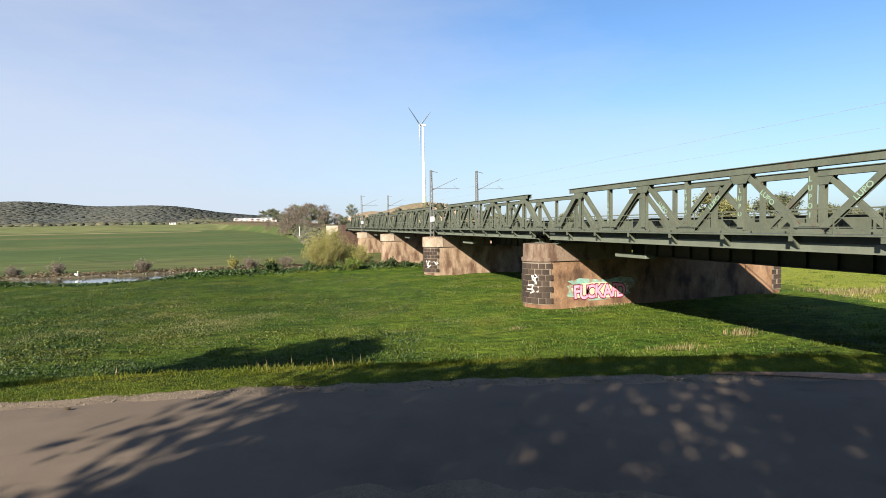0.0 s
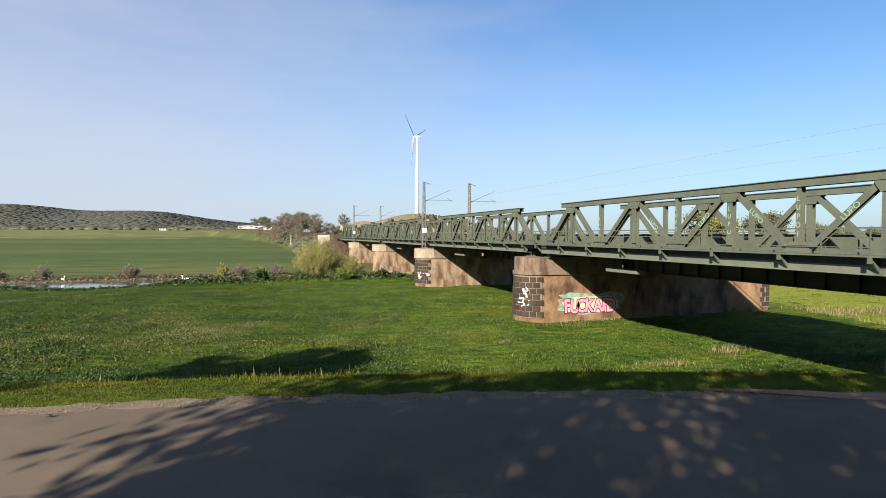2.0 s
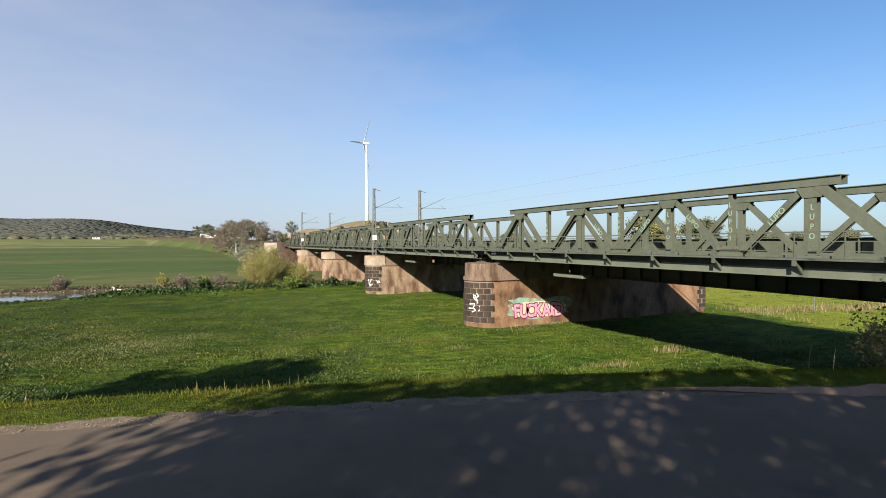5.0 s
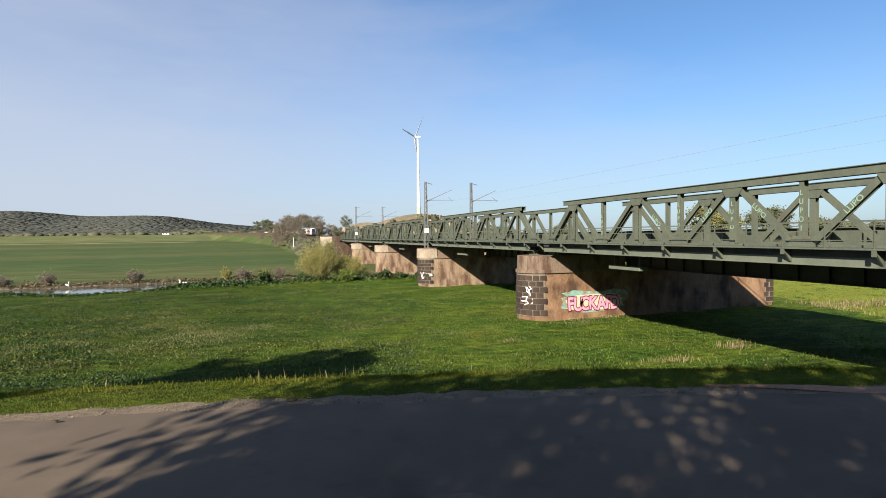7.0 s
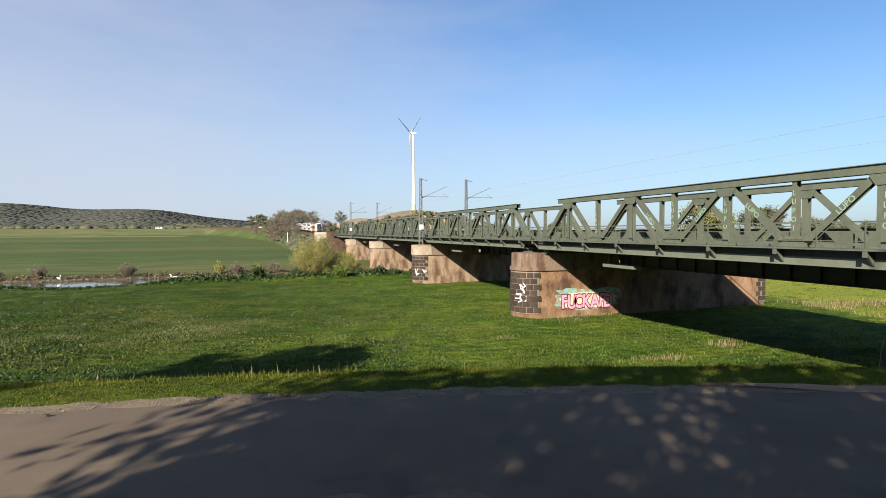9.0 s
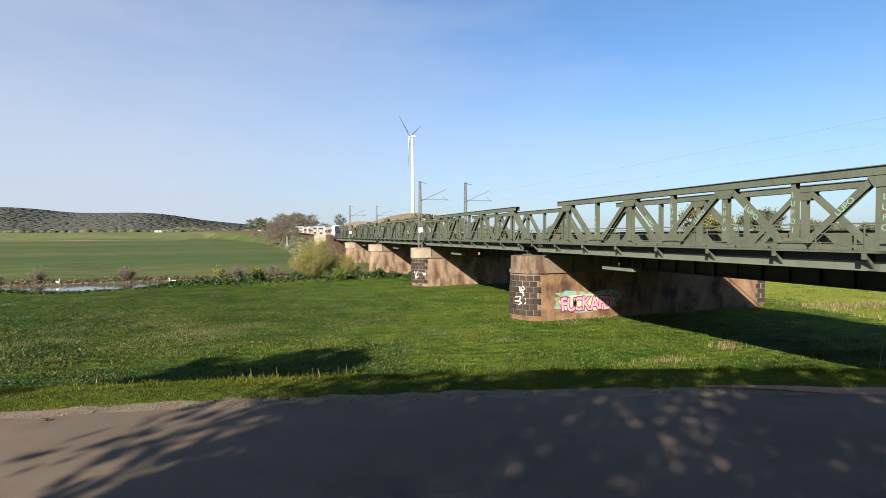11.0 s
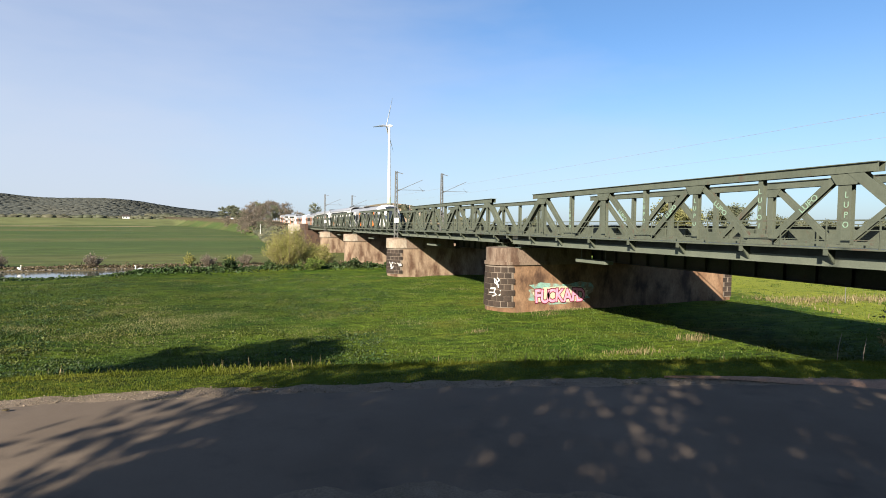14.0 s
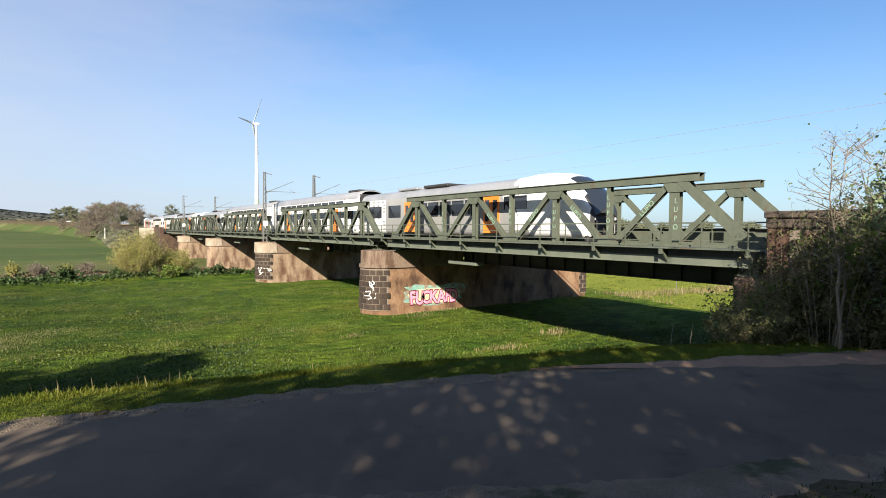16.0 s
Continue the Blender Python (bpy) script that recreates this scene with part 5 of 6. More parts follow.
# ---------------------------------------------------------------- the trees behind the line, whose shade lies on the lane
def shade_row():
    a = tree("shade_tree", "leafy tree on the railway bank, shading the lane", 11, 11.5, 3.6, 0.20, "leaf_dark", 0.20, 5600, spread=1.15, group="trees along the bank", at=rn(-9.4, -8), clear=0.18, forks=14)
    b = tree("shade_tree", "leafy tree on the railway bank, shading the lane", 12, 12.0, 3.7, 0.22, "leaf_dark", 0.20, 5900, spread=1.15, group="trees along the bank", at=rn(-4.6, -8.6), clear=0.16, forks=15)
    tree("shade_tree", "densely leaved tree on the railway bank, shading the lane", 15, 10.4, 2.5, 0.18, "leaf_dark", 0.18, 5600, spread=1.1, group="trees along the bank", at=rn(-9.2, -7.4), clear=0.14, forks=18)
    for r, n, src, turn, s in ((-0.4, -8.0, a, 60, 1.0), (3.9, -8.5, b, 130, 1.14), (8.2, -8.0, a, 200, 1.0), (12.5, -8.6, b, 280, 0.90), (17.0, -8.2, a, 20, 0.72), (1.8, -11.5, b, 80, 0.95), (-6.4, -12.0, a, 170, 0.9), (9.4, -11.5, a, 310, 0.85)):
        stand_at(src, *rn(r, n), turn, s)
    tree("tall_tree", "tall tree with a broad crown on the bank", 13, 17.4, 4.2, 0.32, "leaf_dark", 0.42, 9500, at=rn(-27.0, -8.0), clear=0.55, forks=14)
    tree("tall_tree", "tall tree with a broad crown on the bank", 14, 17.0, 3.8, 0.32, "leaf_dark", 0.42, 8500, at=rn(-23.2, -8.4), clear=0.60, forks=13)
    # unseen hedge, added to keep low sky light off the lane
    h = shrub("hedge_shrub", "unseen dense shrub added under the trees to block sky light", 21, 3.2, 2.2, "leaf_dark", 0.22, 2600, rn(-9.5, -6.4), stems=26, group="hedge on the bank")
    # unseen shrub, added to fill the shade at the lane's left
    shrub("tall_shrub", "unseen tall dense shrub added between the trees to shade the lane", 22, 7.6, 2.0, "leaf_dark", 0.20, 4200, rn(-10.8, -8.0), stems=34, bark="bark")
    for i in range(8):
        stand_at(h, *rn(-6.0 + 3.6 * i, -6.4 - (i % 2) * 0.8), i * 50, 1.0)


shade_row()


# ---------------------------------------------------------------- bushes by the near end of the bridge
def end_bushes():
    shrub("leafy_bush", "tall bush in pale fresh leaf before the abutment", 31, 6.3, 1.7, "leaf_pale", 0.075, 6500, (18.3, 4.1), stems=26, z=-3.2, thin=0.03, bark="bark")
    shrub("leafy_bush", "broad dark green bush before the abutment", 32, 4.3, 1.6, "leaf", 0.075, 8000, (18.3, 5.3), stems=30, z=-3.2, thin=0.03, bark="bark")
    t = thing("sapling", "slender sapling with pale twin stems and bare twigs", "tree", m=Matrix.Translation((17.0, 5.5, -3.3)))
    rng = np.random.RandomState(71)
    twigs = bmesh.new()
    pts = []
    for k in range(3):
        bm = bmesh.new()
        p = Vector((0.22 * k - 0.2, 0.16 * k - 0.1, -0.1))
        d = Vector((0.02 + 0.05 * k, 0.05 - 0.07 * k, 1.0))
        r0 = 0.055 - 0.012 * k
        for i in range(9):
            q = p + d * 0.62 + Vector((rng.normal() * 0.05, rng.normal() * 0.05, 0))
            tube(bm, p, q, r0 * (1 - i / 9.6), r0 * (1 - (i + 1) / 9.6), 6)
            if i > 2:
                for j in range(7):
                    b = p.lerp(q, rng.uniform(0, 1))
                    e = b + Vector((rng.normal() * 0.5, rng.normal() * 0.5, rng.uniform(0.2, 0.8)))
                    tube(twigs, b, e, 0.012, 0.004, 4)
                    for w in (0.5, 0.75, 1.0):
                        f = b.lerp(e, w)
                        g = f + Vector((rng.normal() * 0.2, rng.normal() * 0.2, rng.uniform(0.0, 0.3)))
                        tube(twigs, f, g, 0.006, 0.002, 3)
                        pts.append(tuple(g))
            p = q
        bmesh.ops.remove_doubles(bm, verts=bm.verts, dist=0.012)
        part("stem", bm, M["pale_bark"], t)
    tagged(part("twig", twigs, M["pale_bark"], t, "bare brown twigs"), kind="stuff")
    pts = np.array(pts)
    tagged(part("bud", leaf_mesh("bud", pts[rng.randint(0, len(pts), 700)] + rng.normal(size=(700, 3)) * 0.05, 0.045, M["leaf_pale"], rng), None, t), kind="stuff")
    shrub("bare_shrub", "thin shrub with bare brown twigs", 33, 4.6, 1.5, "leaf_mixed", 0.05, 2600, (17.6, 5.9), stems=30, z=-3.2, thin=0.018)
    shrub("bare_shrub", "thin shrub with bare brown twigs and few leaves", 34, 3.6, 1.5, "leaf_mixed", 0.05, 2600, (17.9, 7.2), stems=30, z=-3.5, thin=0.016)
    b = shrub("bramble", "low brownish-green bramble bush at the bank's edge", 35, 2.3, 1.8, "leaf_mixed", 0.07, 5200, (17.3, 7.5), stems=40, group="brambles by the abutment", z=-4.2)
    for x, y, z, t, s in ((19.2, 8.4, -4.6, 60, 1.0), (16.2, 7.2, -3.5, 130, 0.6), (18.6, 6.6, -3.4, 200, 0.9), (21.2, 9.2, -5.2, 260, 0.95), (17.9, 5.2, -3.3, 300, 0.8)):
        stand_at(b, x, y, t, s, z)
    dk = shrub("bramble", "dark green bramble bush in the shade", 36, 2.2, 1.5, "leaf", 0.08, 4000, (19.6, 8.0), stems=30, group="brambles by the abutment", z=-4.6)
    for x, y, z, t, s in ((18.3, 3.6, -3.2, 90, 1.3), (18.6, 7.2, -3.7, 160, 1.0)):
        stand_at(dk, x, y, t, s, z)
    for x, y, z, h in ((15.6, 8.9, -3.9, 1.0), (13.9, 8.5, -3.4, 0.8)):
        t = thing("dry_stalk", "dry bent weed stalk", "weed", "weed stalks", m=Matrix.Translation((x, y, z)))
        bm = bmesh.new()
        tube(bm, (0, 0, 0), (0.05, 0, h * 0.6), 0.012, 0.01, 4)
        tube(bm, (0.05, 0, h * 0.6), (0.2, 0.03, h), 0.01, 0.004, 4)
        part("stem", bm, M["pale_bark"], t)


end_bushes()


# ---------------------------------------------------------------- river edge
def river_edge():
    shrub("willow_bush", "broad yellow-green willow bush on the river bank", 41, 6.5, 3.3, "leaf_willow", 0.085, 34000, (6.9, 78.6), stems=170, thin=0.04, z=-6.9)
    w2 = shrub("willow_bush", "smaller yellow-green willow bush on the river bank", 42, 4.0, 2.9, "leaf_willow", 0.10, 11000, (11.2, 79.6), stems=70, thin=0.035, z=-6.9)
    shrub("bank_shrub", "low dark green shrub on the river bank", 43, 1.5, 1.9, "leaf", 0.14, 2600, (9.8, 75.6), stems=26, group="shrubs on the river bank")
    g = shrub("bank_shrub", "low green shrub on the river bank", 44, 1.3, 1.6, "weed", 0.17, 1500, (-3.0, 79.0), stems=20, group="shrubs on the river bank")
    rng = random.Random(5)
    for x in (-8.5, -5.5, -0.5, 2.0, 4.5, 13.5, 16.0, 18.5, 21.5):
        stand_at(g, x, 78.0 + rng.uniform(-1.5, 1.5), rng.uniform(0, 360), rng.uniform(0.5, 0.95))
    n = shrub("bare_bank_shrub", "bare brown shrub on the far river bank", 45, 2.1, 1.7, "leaf_brown", 0.12, 1500, (-33.2, 97.6), stems=26, group="shrubs on the far bank", bark="bark")
    for x, y, s in ((-21.0, 97.4, 1.0), (-39.2, 98.3, 0.8), (-4.4, 97.8, 0.9), (1.5, 98.4, 0.9)):
        stand_at(n, x, y, x * 20, s)
    y2 = shrub("pale_bank_shrub", "small yellowish shrub on the far bank", 46, 1.9, 1.3, "leaf_willow", 0.14, 1200, (-7.4, 97.8), stems=20, group="shrubs on the far bank")
    stand_at(y2, -1.0, 98.2, 60, 0.8)
    # stones along the far water's edge, weeds along the near one
    r_ = np.random.RandomState(7)
    ico = bmesh.new()
    bmesh.ops.create_icosphere(ico, subdivisions=1, radius=1.0)
    iv, jf = np.array([v.co[:] for v in ico.verts]), np.array([[v.index for v in f.verts] for f in ico.faces])
    ico.free()
    k = 420
    x = r_.uniform(-75, 30, k)
    c = 86.0 + 1.6 * np.sin(x / 23.0) + 0.0004 * (x + 20) ** 2 * (x < -20)
    y = c + 9.5 + np.abs(r_.normal(size=k)) * 0.8
    s = r_.uniform(0.06, 0.22, k)
    v = (iv[None] * (1 + 0.25 * r_.normal(size=(k, len(iv), 1))) * s[:, None, None] * np.array([1.3, 1, 0.75])) + np.stack([x, y, np.maximum(height(x, y), WATER_Z)], 1)[:, None]
    f = (jf[None] + (np.arange(k) * len(iv))[:, None, None]).reshape(-1, 3)
    tagged(new("bank_stones", fast_mesh("bank_stones", v.reshape(-1, 3), f, M["rock"])), "pale rip-rap stones along the water's edge", "stones", kind="stuff")
    for nm, lab, lo, hi, off, mat, cnt, sz in (("bank_weeds", "dark green weeds along the near river bank", -90, 60, -9.0, "weed", 26000, 0.24), ("far_bank_weeds", "dry brown weeds along the far bank", -90, 40, 12.6, "twig_leaf", 9000, 0.2)):
        x = r_.uniform(lo, hi, cnt)
        c = 86.0 + 1.6 * np.sin(x / 23.0) + 0.0004 * (x + 20) ** 2 * (x < -20)
        y = c + off + r_.normal(size=cnt) * 1.0
        ob_ = np.exp(-((x + 20.5) / 7.5) ** 4)
        lump = 0.55 + 0.45 * waves(x, y, 1.3, 12)
        z = height(x, y) + np.abs(r_.normal(size=cnt)) * 0.30 * np.clip(lump, 0.1, 1) * (1 - 0.65 * ob_ * (off < 0))
        tagged(new(nm, leaf_mesh(nm, np.stack([x, y, z], 1), sz, M[mat], r_)), lab, "weeds", kind="stuff")


river_edge()


# ---------------------------------------------------------------- grass
def grass():
    r_ = np.random.RandomState(21)

    def lane_xy(r0, r1, n0, n1, k):
        r, n = r_.uniform(r0, r1, k), r_.uniform(n0, n1, k)
        n = n - bow(r)
        return np.stack([RX * r + NX * n, RY * r + NY * n], 1)

    blades("verge_grass", "fresh green grass on the verge of the lane", lane_xy(-13, 17, 10.32, 12.7, 170000), 0.015, 0.062, 0.010, M["blade"], r_)
    blades("verge_edge_grass", "short grass creeping over the lane's edge", lane_xy(-13, 17, 10.1, 10.4, 1500), 0.02, 0.05, 0.012, M["blade"], r_)
    c = lane_xy(-9, 9, 12.0, 12.7, 60)
    p = (c[r_.randint(0, 60, 3600)] + r_.normal(size=(3600, 2)) * 0.22)
    blades("crest_tufts", "taller grass tufts on the crest of the bank", p, 0.04, 0.16, 0.011, M["blade"], r_)
    blades("near_bank_grass", "dark grass on the bank below the railway", lane_xy(-2, 17, 2.6, 5.0, 3500), 0.03, 0.11, 0.025, M["weed"], r_)
    p = c[r_.randint(0, 60, 500)] + r_.normal(size=(500, 2)) * 0.35
    blades("crest_stalks", "dry flowering stalks on the crest", p[:110], 0.12, 0.34, 0.008, M["blade_dry"], r_, lean=0.25)

    def meadow_xy(k, n0=22, n1=72):
        y = n0 - 8 + (n1 - n0 + 8) * r_.uniform(0, 1, k) ** 1.15
        x = r_.uniform(-0.62, 1.0, k) ** 1 * y
        wide = r_.uniform(0, 1, k) < 0.3
        x = np.where(wide, r_.uniform(1.0, 2.6, k) * y, x)
        ok = (NX * x + NY * y > 23) & (x < 80) & ~((x > 18) & (x < 43) & (np.abs((y - PIER_Y0 + SPAN / 2) % SPAN - SPAN / 2) < 2))
        return np.stack([x, y], 1)[ok]

    p = meadow_xy(100000)
    blades("meadow_grass", "green tufty meadow grass", p, 0.04, 0.14, 0.07, M["blade_meadow"], r_, lean=0.8)
    # clumped tussocks
    c = meadow_xy(900)
    p = c[r_.randint(0, len(c), 26000)] + r_.normal(size=(26000, 2)) * 0.30
    blades("tussocks", "dark green tussocks in the meadow", p, 0.08, 0.22, 0.05, M["blade_meadow"], r_, lean=0.8)
    # low broad-leaved herbs in lumps, darker and paler
    for nm, lab, mt, kc, seed, lift in (("meadow_herbs", "low dark green herbs in lumps over the meadow", "weed", 1500, 33, 0.16), ("pale_meadow_herbs", "pale budding herbs in patches of the meadow", "herb_pale", 850, 31, 0.18)):
        w = meadow_xy(9000, 26, 74)
        w = w[waves(w[:, 0], w[:, 1], 5.0, seed) > (0.3 if lift > 0.17 else 0.0)]
        if lift > 0.17:
            heads = np.stack([r_.uniform(-20, 10, 34), r_.uniform(32, 54, 34)], 1)
            w = np.concatenate([heads[r_.randint(0, 34, 620)] + r_.normal(size=(620, 2)) * np.array([1.5, 0.9]), w[r_.uniform(0, 1, len(w)) < 0.03]])
        else:
            w = w[w[:, 0] < 0.28 * w[:, 1]]
        w = w[:kc]
        k = 15 * len(w)
        o = r_.normal(size=(k, 2)) * np.array([0.34, 0.22])
        q = np.repeat(w, 15, axis=0) + o
        z = height(q[:, 0], q[:, 1]) + lift * np.exp(-(o ** 2).sum(1) * 6) * r_.uniform(0.4, 1.1, k)
        tagged(new(nm, leaf_mesh(nm, np.stack([q[:, 0], q[:, 1], z], 1), 0.075, M[mt], r_)), lab, "herbs", kind="stuff")
    # pale flowering patches
    w = meadow_xy(2600, 28, 70)
    w = w[(w[:, 1] > 32) & (w[:, 0] < 8 + 0.3 * w[:, 1])]
    w = np.concatenate([w[:70], np.stack([r_.normal(-7, 4, 60), r_.normal(40, 4, 60)], 1)])
    p = w[r_.randint(0, len(w), 20000)] + r_.normal(size=(20000, 2)) * np.array([0.8, 0.6])
    blades("pale_grass", "pale flowering grass in patches of the meadow", p, 0.05, 0.14, 0.03, M["blade_pale"], r_, lean=0.5)
    # dry reeds
    for x, y, sx, sy, n, h in ((25.4, 23.5, 0.55, 0.3, 170, 0.60), (19.4, 21.8, 0.85, 0.35, 220, 0.42), (14.0, 29.4, 0.4, 0.2, 90, 0.35), (24.0, 34.9, 1.6, 0.15, 240, 0.38), (21.6, 33.4, 0.6, 0.3, 90, 0.40)):
        p = np.array([x, y]) + r_.normal(size=(n, 2)) * np.array([sx, sy])
        blades("dry_reed_tuft", "tuft of dry straw-coloured reeds in the meadow", p, 0.25 * h, 0.8 * h, 0.022, M["blade_dry"], r_, lean=0.35, category="reeds")
    n = 5000
    x = r_.uniform(34, 85, n)
    y = 33.0 - (x - 45) * 0.16 + r_.normal(size=n) * 1.2
    y = np.where(x < 44, y - 6, y)
    blades("reed_belt", "belt of dry straw-coloured reeds beyond the bridge", np.stack([x, y], 1)[(x > 43.5)], 0.1, 0.5, 0.05, M["blade_dry"], r_, lean=0.4, category="reeds")


grass()


# ---------------------------------------------------------------- distance
def clumps(name, label, xyz, s0, s1, mat, seed, tall=0.9, wide=1.0):
    """Round-headed woodland, far off: many small uneven crowns in one mesh."""
    r_ = np.random.RandomState(seed)
    ico = bmesh.new()
    bmesh.ops.create_icosphere(ico, subdivisions=1 if len(xyz) > 3000 else 2, radius=1.0)
    iv, jf = np.array([v.co[:] for v in ico.verts]), np.array([[v.index for v in f.verts] for f in ico.faces])
    ico.free()
    k = len(xyz)
    s = r_.uniform(s0, s1, k)
    v = iv[None] * (1 + 0.20 * r_.normal(size=(k, len(iv), 1))) * s[:, None, None] * np.stack([r_.uniform(0.8, 1.2, k), r_.uniform(0.8, 1.2, k), tall * r_.uniform(0.8, 1.3, k)], 1)[:, None] * np.array([wide, 1, 1])
    v = v + (np.asarray(xyz) + np.stack([0 * s, 0 * s, s * 0.55], 1))[:, None]
    f = (jf[None] + (np.arange(k) * len(iv))[:, None, None]).reshape(-1, 3)
    me = fast_mesh(name, v.reshape(-1, 3), f, mat)
    me.polygons.foreach_set("use_smooth", np.ones(len(f), bool))
    return tagged(new(name, me), label, "woodland", kind="stuff")


def distance():
    r_ = np.random.RandomState(51)
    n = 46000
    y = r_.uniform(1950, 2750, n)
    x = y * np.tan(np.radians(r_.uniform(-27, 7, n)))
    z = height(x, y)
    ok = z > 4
    # the ridge's haze is only in its greyed base colour
    clumps("wooded_ridge", "long wooded ridge with haze put into its colour", np.stack([x, y, z - 0.5], 1)[ok], 2.4, 6.0, M["far_wood"], 52, tall=0.36, wide=2.6)
    n = 2800
    y = r_.uniform(800, 1000, n)
    x = y * np.tan(np.radians(r_.uniform(-27, 1.0, n)))
    clumps("dike_scrub", "low scrub and trees behind the dike", np.stack([x, y, height(x, y) - 0.8], 1), 1.0, 4.2, M["near_wood"], 53, tall=0.7, wide=1.7)
    n = 420
    y = r_.uniform(520, 640, n)
    x = y * np.tan(np.radians(r_.uniform(2.0, 30, n)))
    ok = np.abs(x - np.array([track_x(v) for v in y])) > 12
    clumps("railway_scrub", "brownish scrub along the far railway", np.stack([x, y, height(x, y)], 1)[ok], 1.8, 4.2, M["near_wood"], 54)
    n = 500
    y = r_.uniform(230, 420, n)
    x = y * np.tan(np.radians(r_.uniform(24, 66, n)))
    clumps("far_hedge", "hedges and scrub beyond the meadows", np.stack([x, y, height(x, y)], 1)[x > 70], 1.4, 3.6, M["leaf_far"], 55, tall=0.9, wide=1.6)
    n = 260
    y = r_.uniform(176, 330, n)
    x = TRACK_X - 6.5 - r_.uniform(0, 7, n) ** 1.0
    clumps("slope_scrub", "brown scrub on the railway embankment", np.stack([x, y, height(x, y) - 0.3], 1), 0.4, 1.3, M["near_wood"], 56)
    # trees beyond the river, by the railway
    b = tree("brown_tree", "budding brown tree beyond the river", 61, 14.5, 5.2, 0.22, "leaf_brown", 0.30, 2600, group="trees beyond the river", at=(7.6, 330), clear=0.08, forks=16)
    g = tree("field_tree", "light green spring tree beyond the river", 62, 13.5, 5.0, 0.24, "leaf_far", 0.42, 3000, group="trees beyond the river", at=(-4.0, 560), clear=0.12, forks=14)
    for x, y, s, src in ((12.5, 336, 0.92, b), (10.0, 352, 1.1, b), (3.6, 345, 0.75, b), (28, 395, 1.0, b), (36, 410, 1.05, g), (44, 420, 0.9, b), (52, 430, 1.0, g), (33, 370, 0.7, b), (62, 440, 1.0, b), (-12, 600, 0.9, g),
                         (-2, 575, 1.0, g), (8, 590, 1.1, g), (22, 470, 1.1, b), (40, 480, 1.2, g), (55, 500, 1.2, b), (5.4, 318, 0.45, b), (13.5, 300, 0.5, b), (16.2, 285, 0.45, g), (14.8, 262, 0.4, b), (11.5, 275, 0.42, g),
                         (15.5, 365, 0.95, g), (18.5, 350, 0.85, b), (21.0, 372, 1.0, b), (24.5, 360, 0.8, g), (6.0, 375, 0.9, g), (30.0, 352, 0.9, b), (26.5, 430, 1.15, b), (-6.0, 470, 0.7, b), (1.0, 500, 0.8, g), (14.0, 440, 1.1, b)):
        stand_at(src, x, y, x * 37 % 360, s)
    d = 330.0
    tree("forked_tree", "tall forked tree with a rounded crown", 63, 19.5, 4.4, 0.40, "leaf_far", 0.34, 1500, at=(d * math.tan(radians(7.9)), d), clear=0.5, forks=12, z=-5.5)
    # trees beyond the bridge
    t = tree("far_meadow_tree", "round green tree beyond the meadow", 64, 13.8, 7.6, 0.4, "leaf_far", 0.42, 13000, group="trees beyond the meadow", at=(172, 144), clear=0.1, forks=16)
    for x, y, s in ((184, 136, 0.75), (192, 131, 0.65), (205, 128, 0.65), (155, 155, 0.6), (212, 118, 0.7), (120, 200, 0.7), (100, 215, 0.66), (235, 110, 0.7)):
        stand_at(t, x, y, x * 31 % 360, s)
    tree("yellow_tree", "yellow-green tree in fresh leaf beyond the meadow", 65, 12.5, 8.5, 0.35, "leaf_yellow", 0.40, 13000, at=(143, 140), clear=0.1, forks=14)
    # light field track leading up to the dike
    pts = [(9.0, 318), (7.2, 360), (4.6, 430), (3.4, 520), (2.6, 640), (2.2, 740)]
    v = []
    for x, y in pts:
        w = 1.6 + y * 0.0016
        v += [(x - w, y, hz(x, y) + 0.35), (x + w, y, hz(x, y) + 0.35)]
    tagged(new("field_track", fast_mesh("field_track", v, [(2 * i, 2 * i + 1, 2 * i + 3, 2 * i + 2) for i in range(len(pts) - 1)], M["stubble"])), "pale dirt track climbing the dike", "track", kind="structure")


distance()


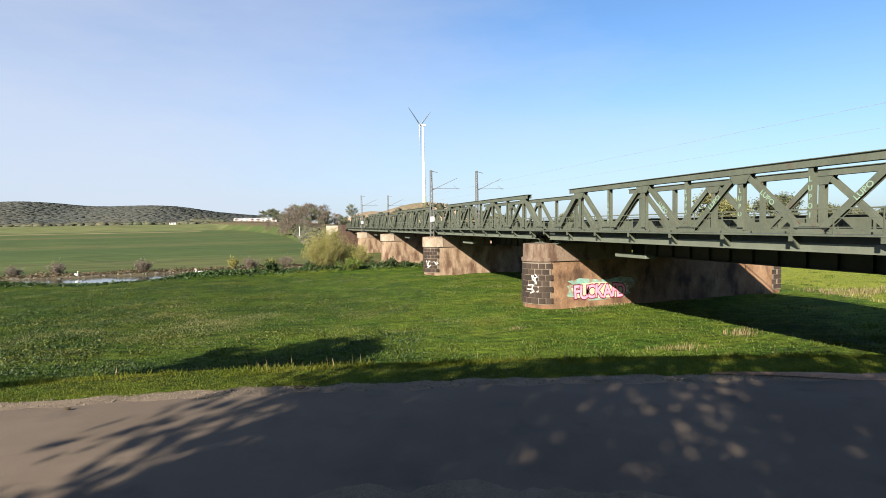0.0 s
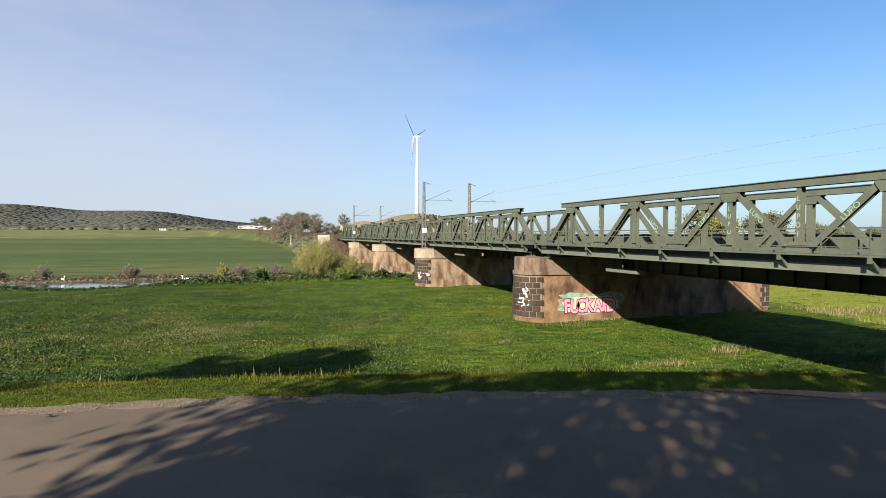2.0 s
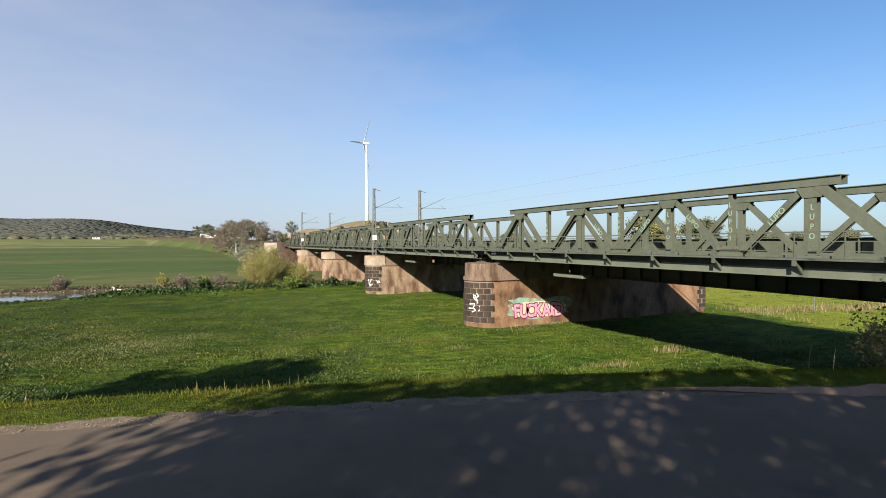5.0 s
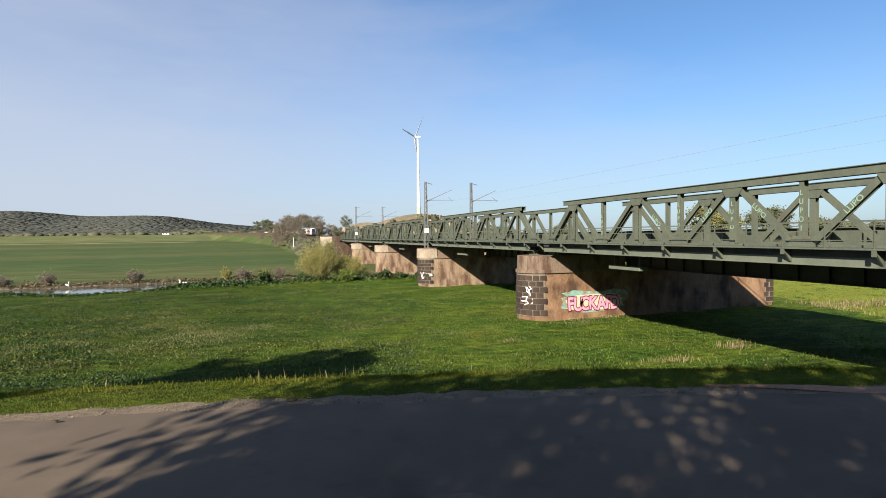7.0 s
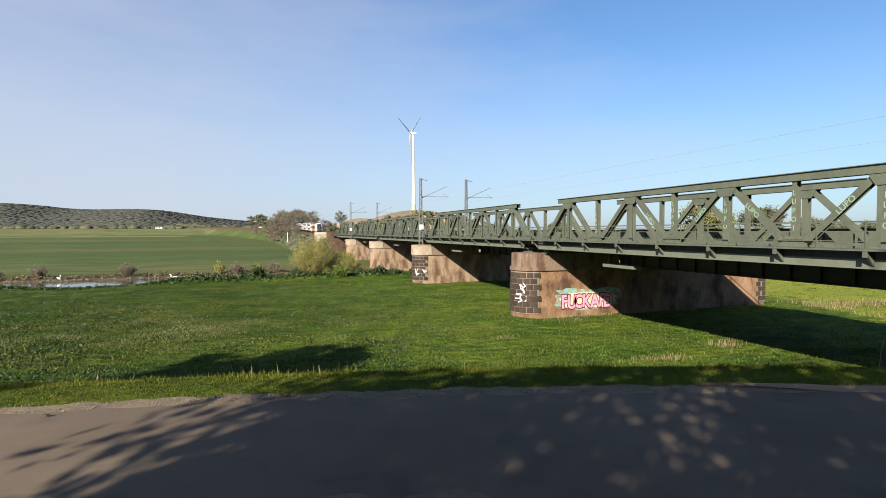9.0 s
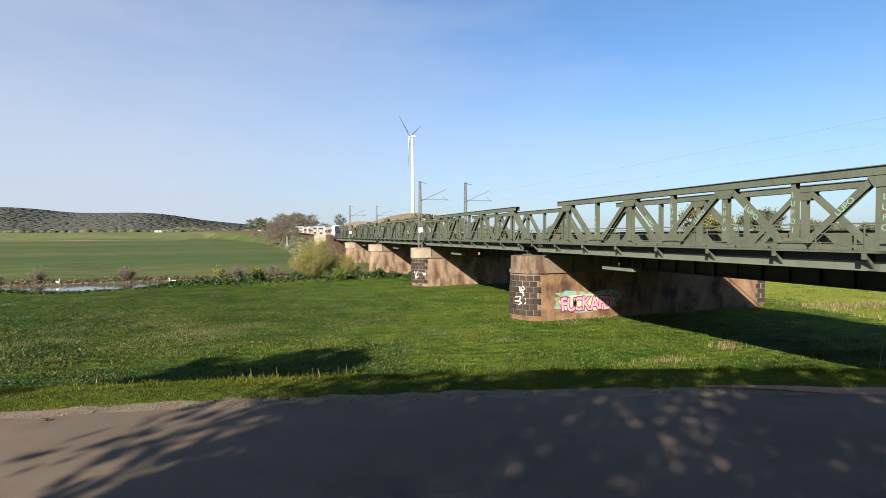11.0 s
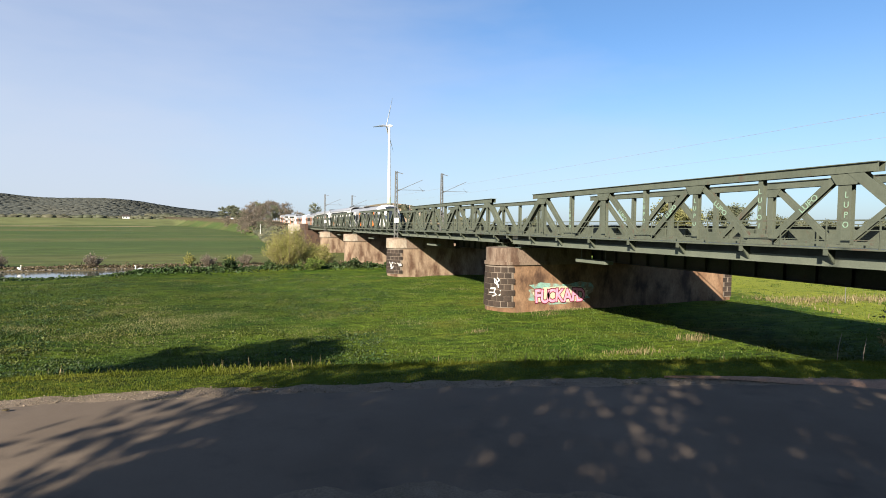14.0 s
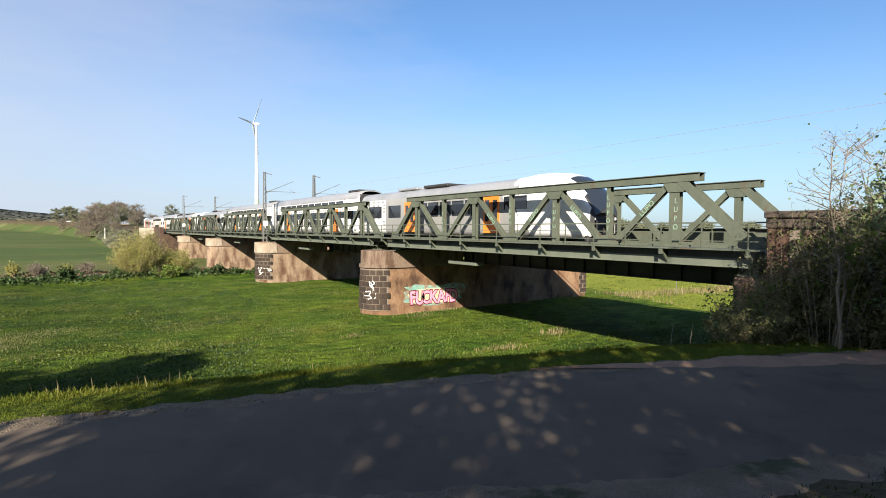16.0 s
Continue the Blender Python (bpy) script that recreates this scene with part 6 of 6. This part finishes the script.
# ---------------------------------------------------------------- small things
def small_things():
    t = thing("signpost", "small white sign on a thin post in the meadow", "signpost", m=Matrix.Translation((50.7, 30.5, hz(50.7, 30.5))))
    part("post", tube(bmesh.new(), (0, 0, -0.2), (0, 0, 2.0), 0.03, 0.03, 8), M["mast"], t)
    bm = box(bmesh.new(), -0.38, 0.38, -0.02, 0.02, 1.8, 2.08, bevel=0.008)
    b = part("board", bm, M["paint_white"], t)
    b.rotation_euler = (0, 0, radians(-50))
    x, y = 250 * math.tan(radians(2.4)), 250.0
    t = thing("white_post", "plain white post at the field's edge", "post", m=Matrix.Translation((x, y, hz(x, y))))
    part("shaft", tube(bmesh.new(), (0, 0, -0.3), (0, 0, 5.2), 0.14, 0.11, 8), M["white_wall"], t)
    part("cap", tube(bmesh.new(), (0, 0, 5.2), (0, 0, 5.35), 0.15, 0.08, 8), M["mast"], t)

    def house(x, y, w, d, h, roof, turn, label):
        t = thing("house", label, "house", m=Matrix.Translation((x, y, hz(x, y))) @ pose(0, 0, 0, 0, 0, turn))
        part("wall", box(bmesh.new(), -w / 2, w / 2, -d / 2, d / 2, -0.5, h), M["white_wall"], t)
        bm = bmesh.new()
        v = [bm.verts.new(p) for p in ((-w / 2 - 0.4, -d / 2 - 0.4, h), (w / 2 + 0.4, -d / 2 - 0.4, h), (w / 2 + 0.4, d / 2 + 0.4, h), (-w / 2 - 0.4, d / 2 + 0.4, h), (-w / 2 - 0.4, 0, h + roof), (w / 2 + 0.4, 0, h + roof))]
        for q in ((0, 1, 5, 4), (2, 3, 4, 5), (0, 4, 3), (1, 2, 5), (0, 3, 2, 1)):
            bm.faces.new([v[i] for i in q])
        part("roof", bm, M["wall_stone"], t)
        for k in range(int(w // 3)):
            part("window", box(bmesh.new(), -w / 2 + 1 + 3 * k, -w / 2 + 2.2 + 3 * k, -d / 2 - 0.05, -d / 2 + 0.02, 1.0, 2.3), M["pane"], t)

    house(-132, 790, 8, 7, 2.8, 2.6, 10, "low white house on the dike")
    # parked van on the dike
    x, y = -4.0, 760.0
    t = thing("parked_van", "white van parked on the dike", "van", m=Matrix.Translation((x, y, hz(x, y))))
    bm = bmesh.new()
    box(bm, -2.6, 1.6, -1.0, 1.0, 0.45, 2.5, bevel=0.15)
    box(bm, 1.5, 2.7, -0.95, 0.95, 0.45, 1.5, bevel=0.15)
    part("body", bm, M["train_white"], t)
    part("windscreen", box(bmesh.new(), 1.3, 1.75, -0.9, 0.9, 1.5, 2.2, bevel=0.1), M["glass"], t)
    for a in (-1.7, 1.7):
        for b in (-0.95, 0.95):
            part("wheel", tube(bmesh.new(), (a, b - 0.1, 0.34), (a, b + 0.1, 0.34), 0.34, 0.34, 12), M["train_dark"], t)
    # loose gravel along both edges of the lane
    rg = np.random.RandomState(77)
    ico = bmesh.new()
    bmesh.ops.create_icosphere(ico, subdivisions=1, radius=1.0)
    iv, jf = np.array([v.co[:] for v in ico.verts]), np.array([[v.index for v in f.verts] for f in ico.faces])
    ico.free()
    k = 6000
    r = rg.uniform(-12, 16, k)
    far = rg.uniform(0, 1, k) < 0.72
    n = np.where(far, rg.normal(10.02, 0.16, k), np.array([near_edge(q) for q in r]) - np.abs(rg.normal(0, 0.4, k)) + 0.1)
    xy = np.array([rn(a, b) for a, b in zip(r, n)])
    size = rg.uniform(0.004, 0.012, k) * np.where(rg.uniform(0, 1, k) < 0.06, 1.7, 1.0)
    v = iv[None] * (1 + 0.22 * rg.normal(size=(k, len(iv), 1))) * size[:, None, None] * np.array([1.3, 1, 0.7])
    v = v + np.stack([xy[:, 0], xy[:, 1], height(xy[:, 0], xy[:, 1]) + 0.035], 1)[:, None]
    f = (jf[None] + (np.arange(k) * len(iv))[:, None, None]).reshape(-1, 3)
    tagged(new("loose_gravel", fast_mesh("loose_gravel", v.reshape(-1, 3), f, M["grit"])), "loose pale gravel along the lane's edges", "gravel", kind="stuff")
    # stones lying on the lane
    for k, (r, n, s) in enumerate(((-2.5, 10.0, 0.07), (-7.0, 8.6, 0.05), (-8.0, 10.25, 0.06), (-6.2, 9.5, 0.035))):
        x, y = rn(r, n)
        bm = bmesh.new()
        bmesh.ops.create_icosphere(bm, subdivisions=2, radius=s, matrix=Matrix.Diagonal((1.6, 1.0, 0.5, 1)))
        r_ = random.Random(k)
        for v in bm.verts:
            v.co *= 1 + 0.2 * (r_.random() - 0.5)
        ob = part("stone", bm, M["soil"])
        ob.location = (x, y, hz(x, y) + 0.07 + s * 0.3)
        tagged(ob, "small dark clod lying on the lane", "stone", "clods on the lane")


small_things()


def swan():
    t = thing("swan", "white swan swimming on the river", "swan")
    bm = bmesh.new()
    bmesh.ops.create_icosphere(bm, subdivisions=3, radius=1.0, matrix=Matrix.Translation((0, 0, 0.16)) @ Matrix.Diagonal((0.55, 0.27, 0.24, 1)))
    for v in bm.verts:
        if v.co.x < -0.3:
            v.co.z += (-0.3 - v.co.x) * 0.7
    part("body", bm, M["swan"], t)
    for s in (-1, 1):
        bm = bmesh.new()
        bmesh.ops.create_icosphere(bm, subdivisions=2, radius=1.0, matrix=Matrix.Translation((-0.08, s * 0.2, 0.27)) @ Matrix.Diagonal((0.46, 0.1, 0.2, 1)))
        part("wing", bm, M["swan"], t)
    bm = bmesh.new()
    pts = [(0.42, 0, 0.2), (0.58, 0, 0.34), (0.56, 0, 0.52), (0.5, 0, 0.68), (0.54, 0, 0.8), (0.64, 0, 0.82)]
    for i, (p, q) in enumerate(zip(pts, pts[1:])):
        tube(bm, p, q, 0.09 - 0.01 * i, 0.08 - 0.01 * i, 8)
    part("neck", bm, M["swan"], t)
    bm = bmesh.new()
    bmesh.ops.create_icosphere(bm, subdivisions=2, radius=0.075, matrix=Matrix.Translation((0.66, 0, 0.82)) @ Matrix.Diagonal((1.4, 0.9, 0.9, 1)))
    part("head", bm, M["swan"], t)
    part("bill", tube(bmesh.new(), (0.74, 0, 0.81), (0.88, 0, 0.77), 0.035, 0.015, 6), M["swan_bill"], t)
    return t


SWAN = swan()


def egret():
    x, y = -29.4, 94.2
    t = thing("egret", "white wading bird at the water's edge", "bird", m=Matrix.Translation((x, y, WATER_Z)))
    for s in (-0.05, 0.05):
        part("leg", tube(bmesh.new(), (0, s, -0.15), (0, s, 0.4), 0.015, 0.015, 5), M["train_dark"], t)
    bm = bmesh.new()
    bmesh.ops.create_icosphere(bm, subdivisions=2, radius=1.0, matrix=Matrix.Translation((0, 0, 0.52)) @ pose(0, 0, 0, 0, 35, 0) @ Matrix.Diagonal((0.3, 0.13, 0.15, 1)))
    part("body", bm, M["swan"], t)
    bm = bmesh.new()
    for p, q in (((0.15, 0, 0.62), (0.24, 0, 0.8)), ((0.24, 0, 0.8), (0.16, 0, 0.95)), ((0.16, 0, 0.95), (0.28, 0, 1.02))):
        tube(bm, p, q, 0.045, 0.035, 6)
    part("neck", bm, M["swan"], t)
    part("bill", tube(bmesh.new(), (0.28, 0, 1.02), (0.45, 0, 0.99), 0.02, 0.005, 5), M["swan_bill"], t)


egret()


# ---------------------------------------------------------------- what moves
def motions():
    walk(ROTOR, [(k * 0.5, ROTOR_AT @ pose(0, 0, 0, 53.5 - 54.0 * k * 0.5, 0, 0)) for k in range(33)])
    t, xs, ys = TRACK
    end = float(np.interp(NOSE_AT_END, ys, t))
    for car, back, half, flip in TRAIN:
        walk(car, [(k * 0.5, on_track(end + TRAIN_SPEED * (16.0 - k * 0.5) + back, half, flip)) for k in range(33)])
    walk(SWAN, [(a, pose(x, y, WATER_Z, 0, 0, r)) for a, x, y, r in ((0, -11.8, 92.4, 172), (5.5, -12.8, 92.4, 176), (9.0, -13.3, 92.4, 184), (12.5, -13.5, 92.4, 200), (16.0, -14.1, 92.3, 186))])


motions()
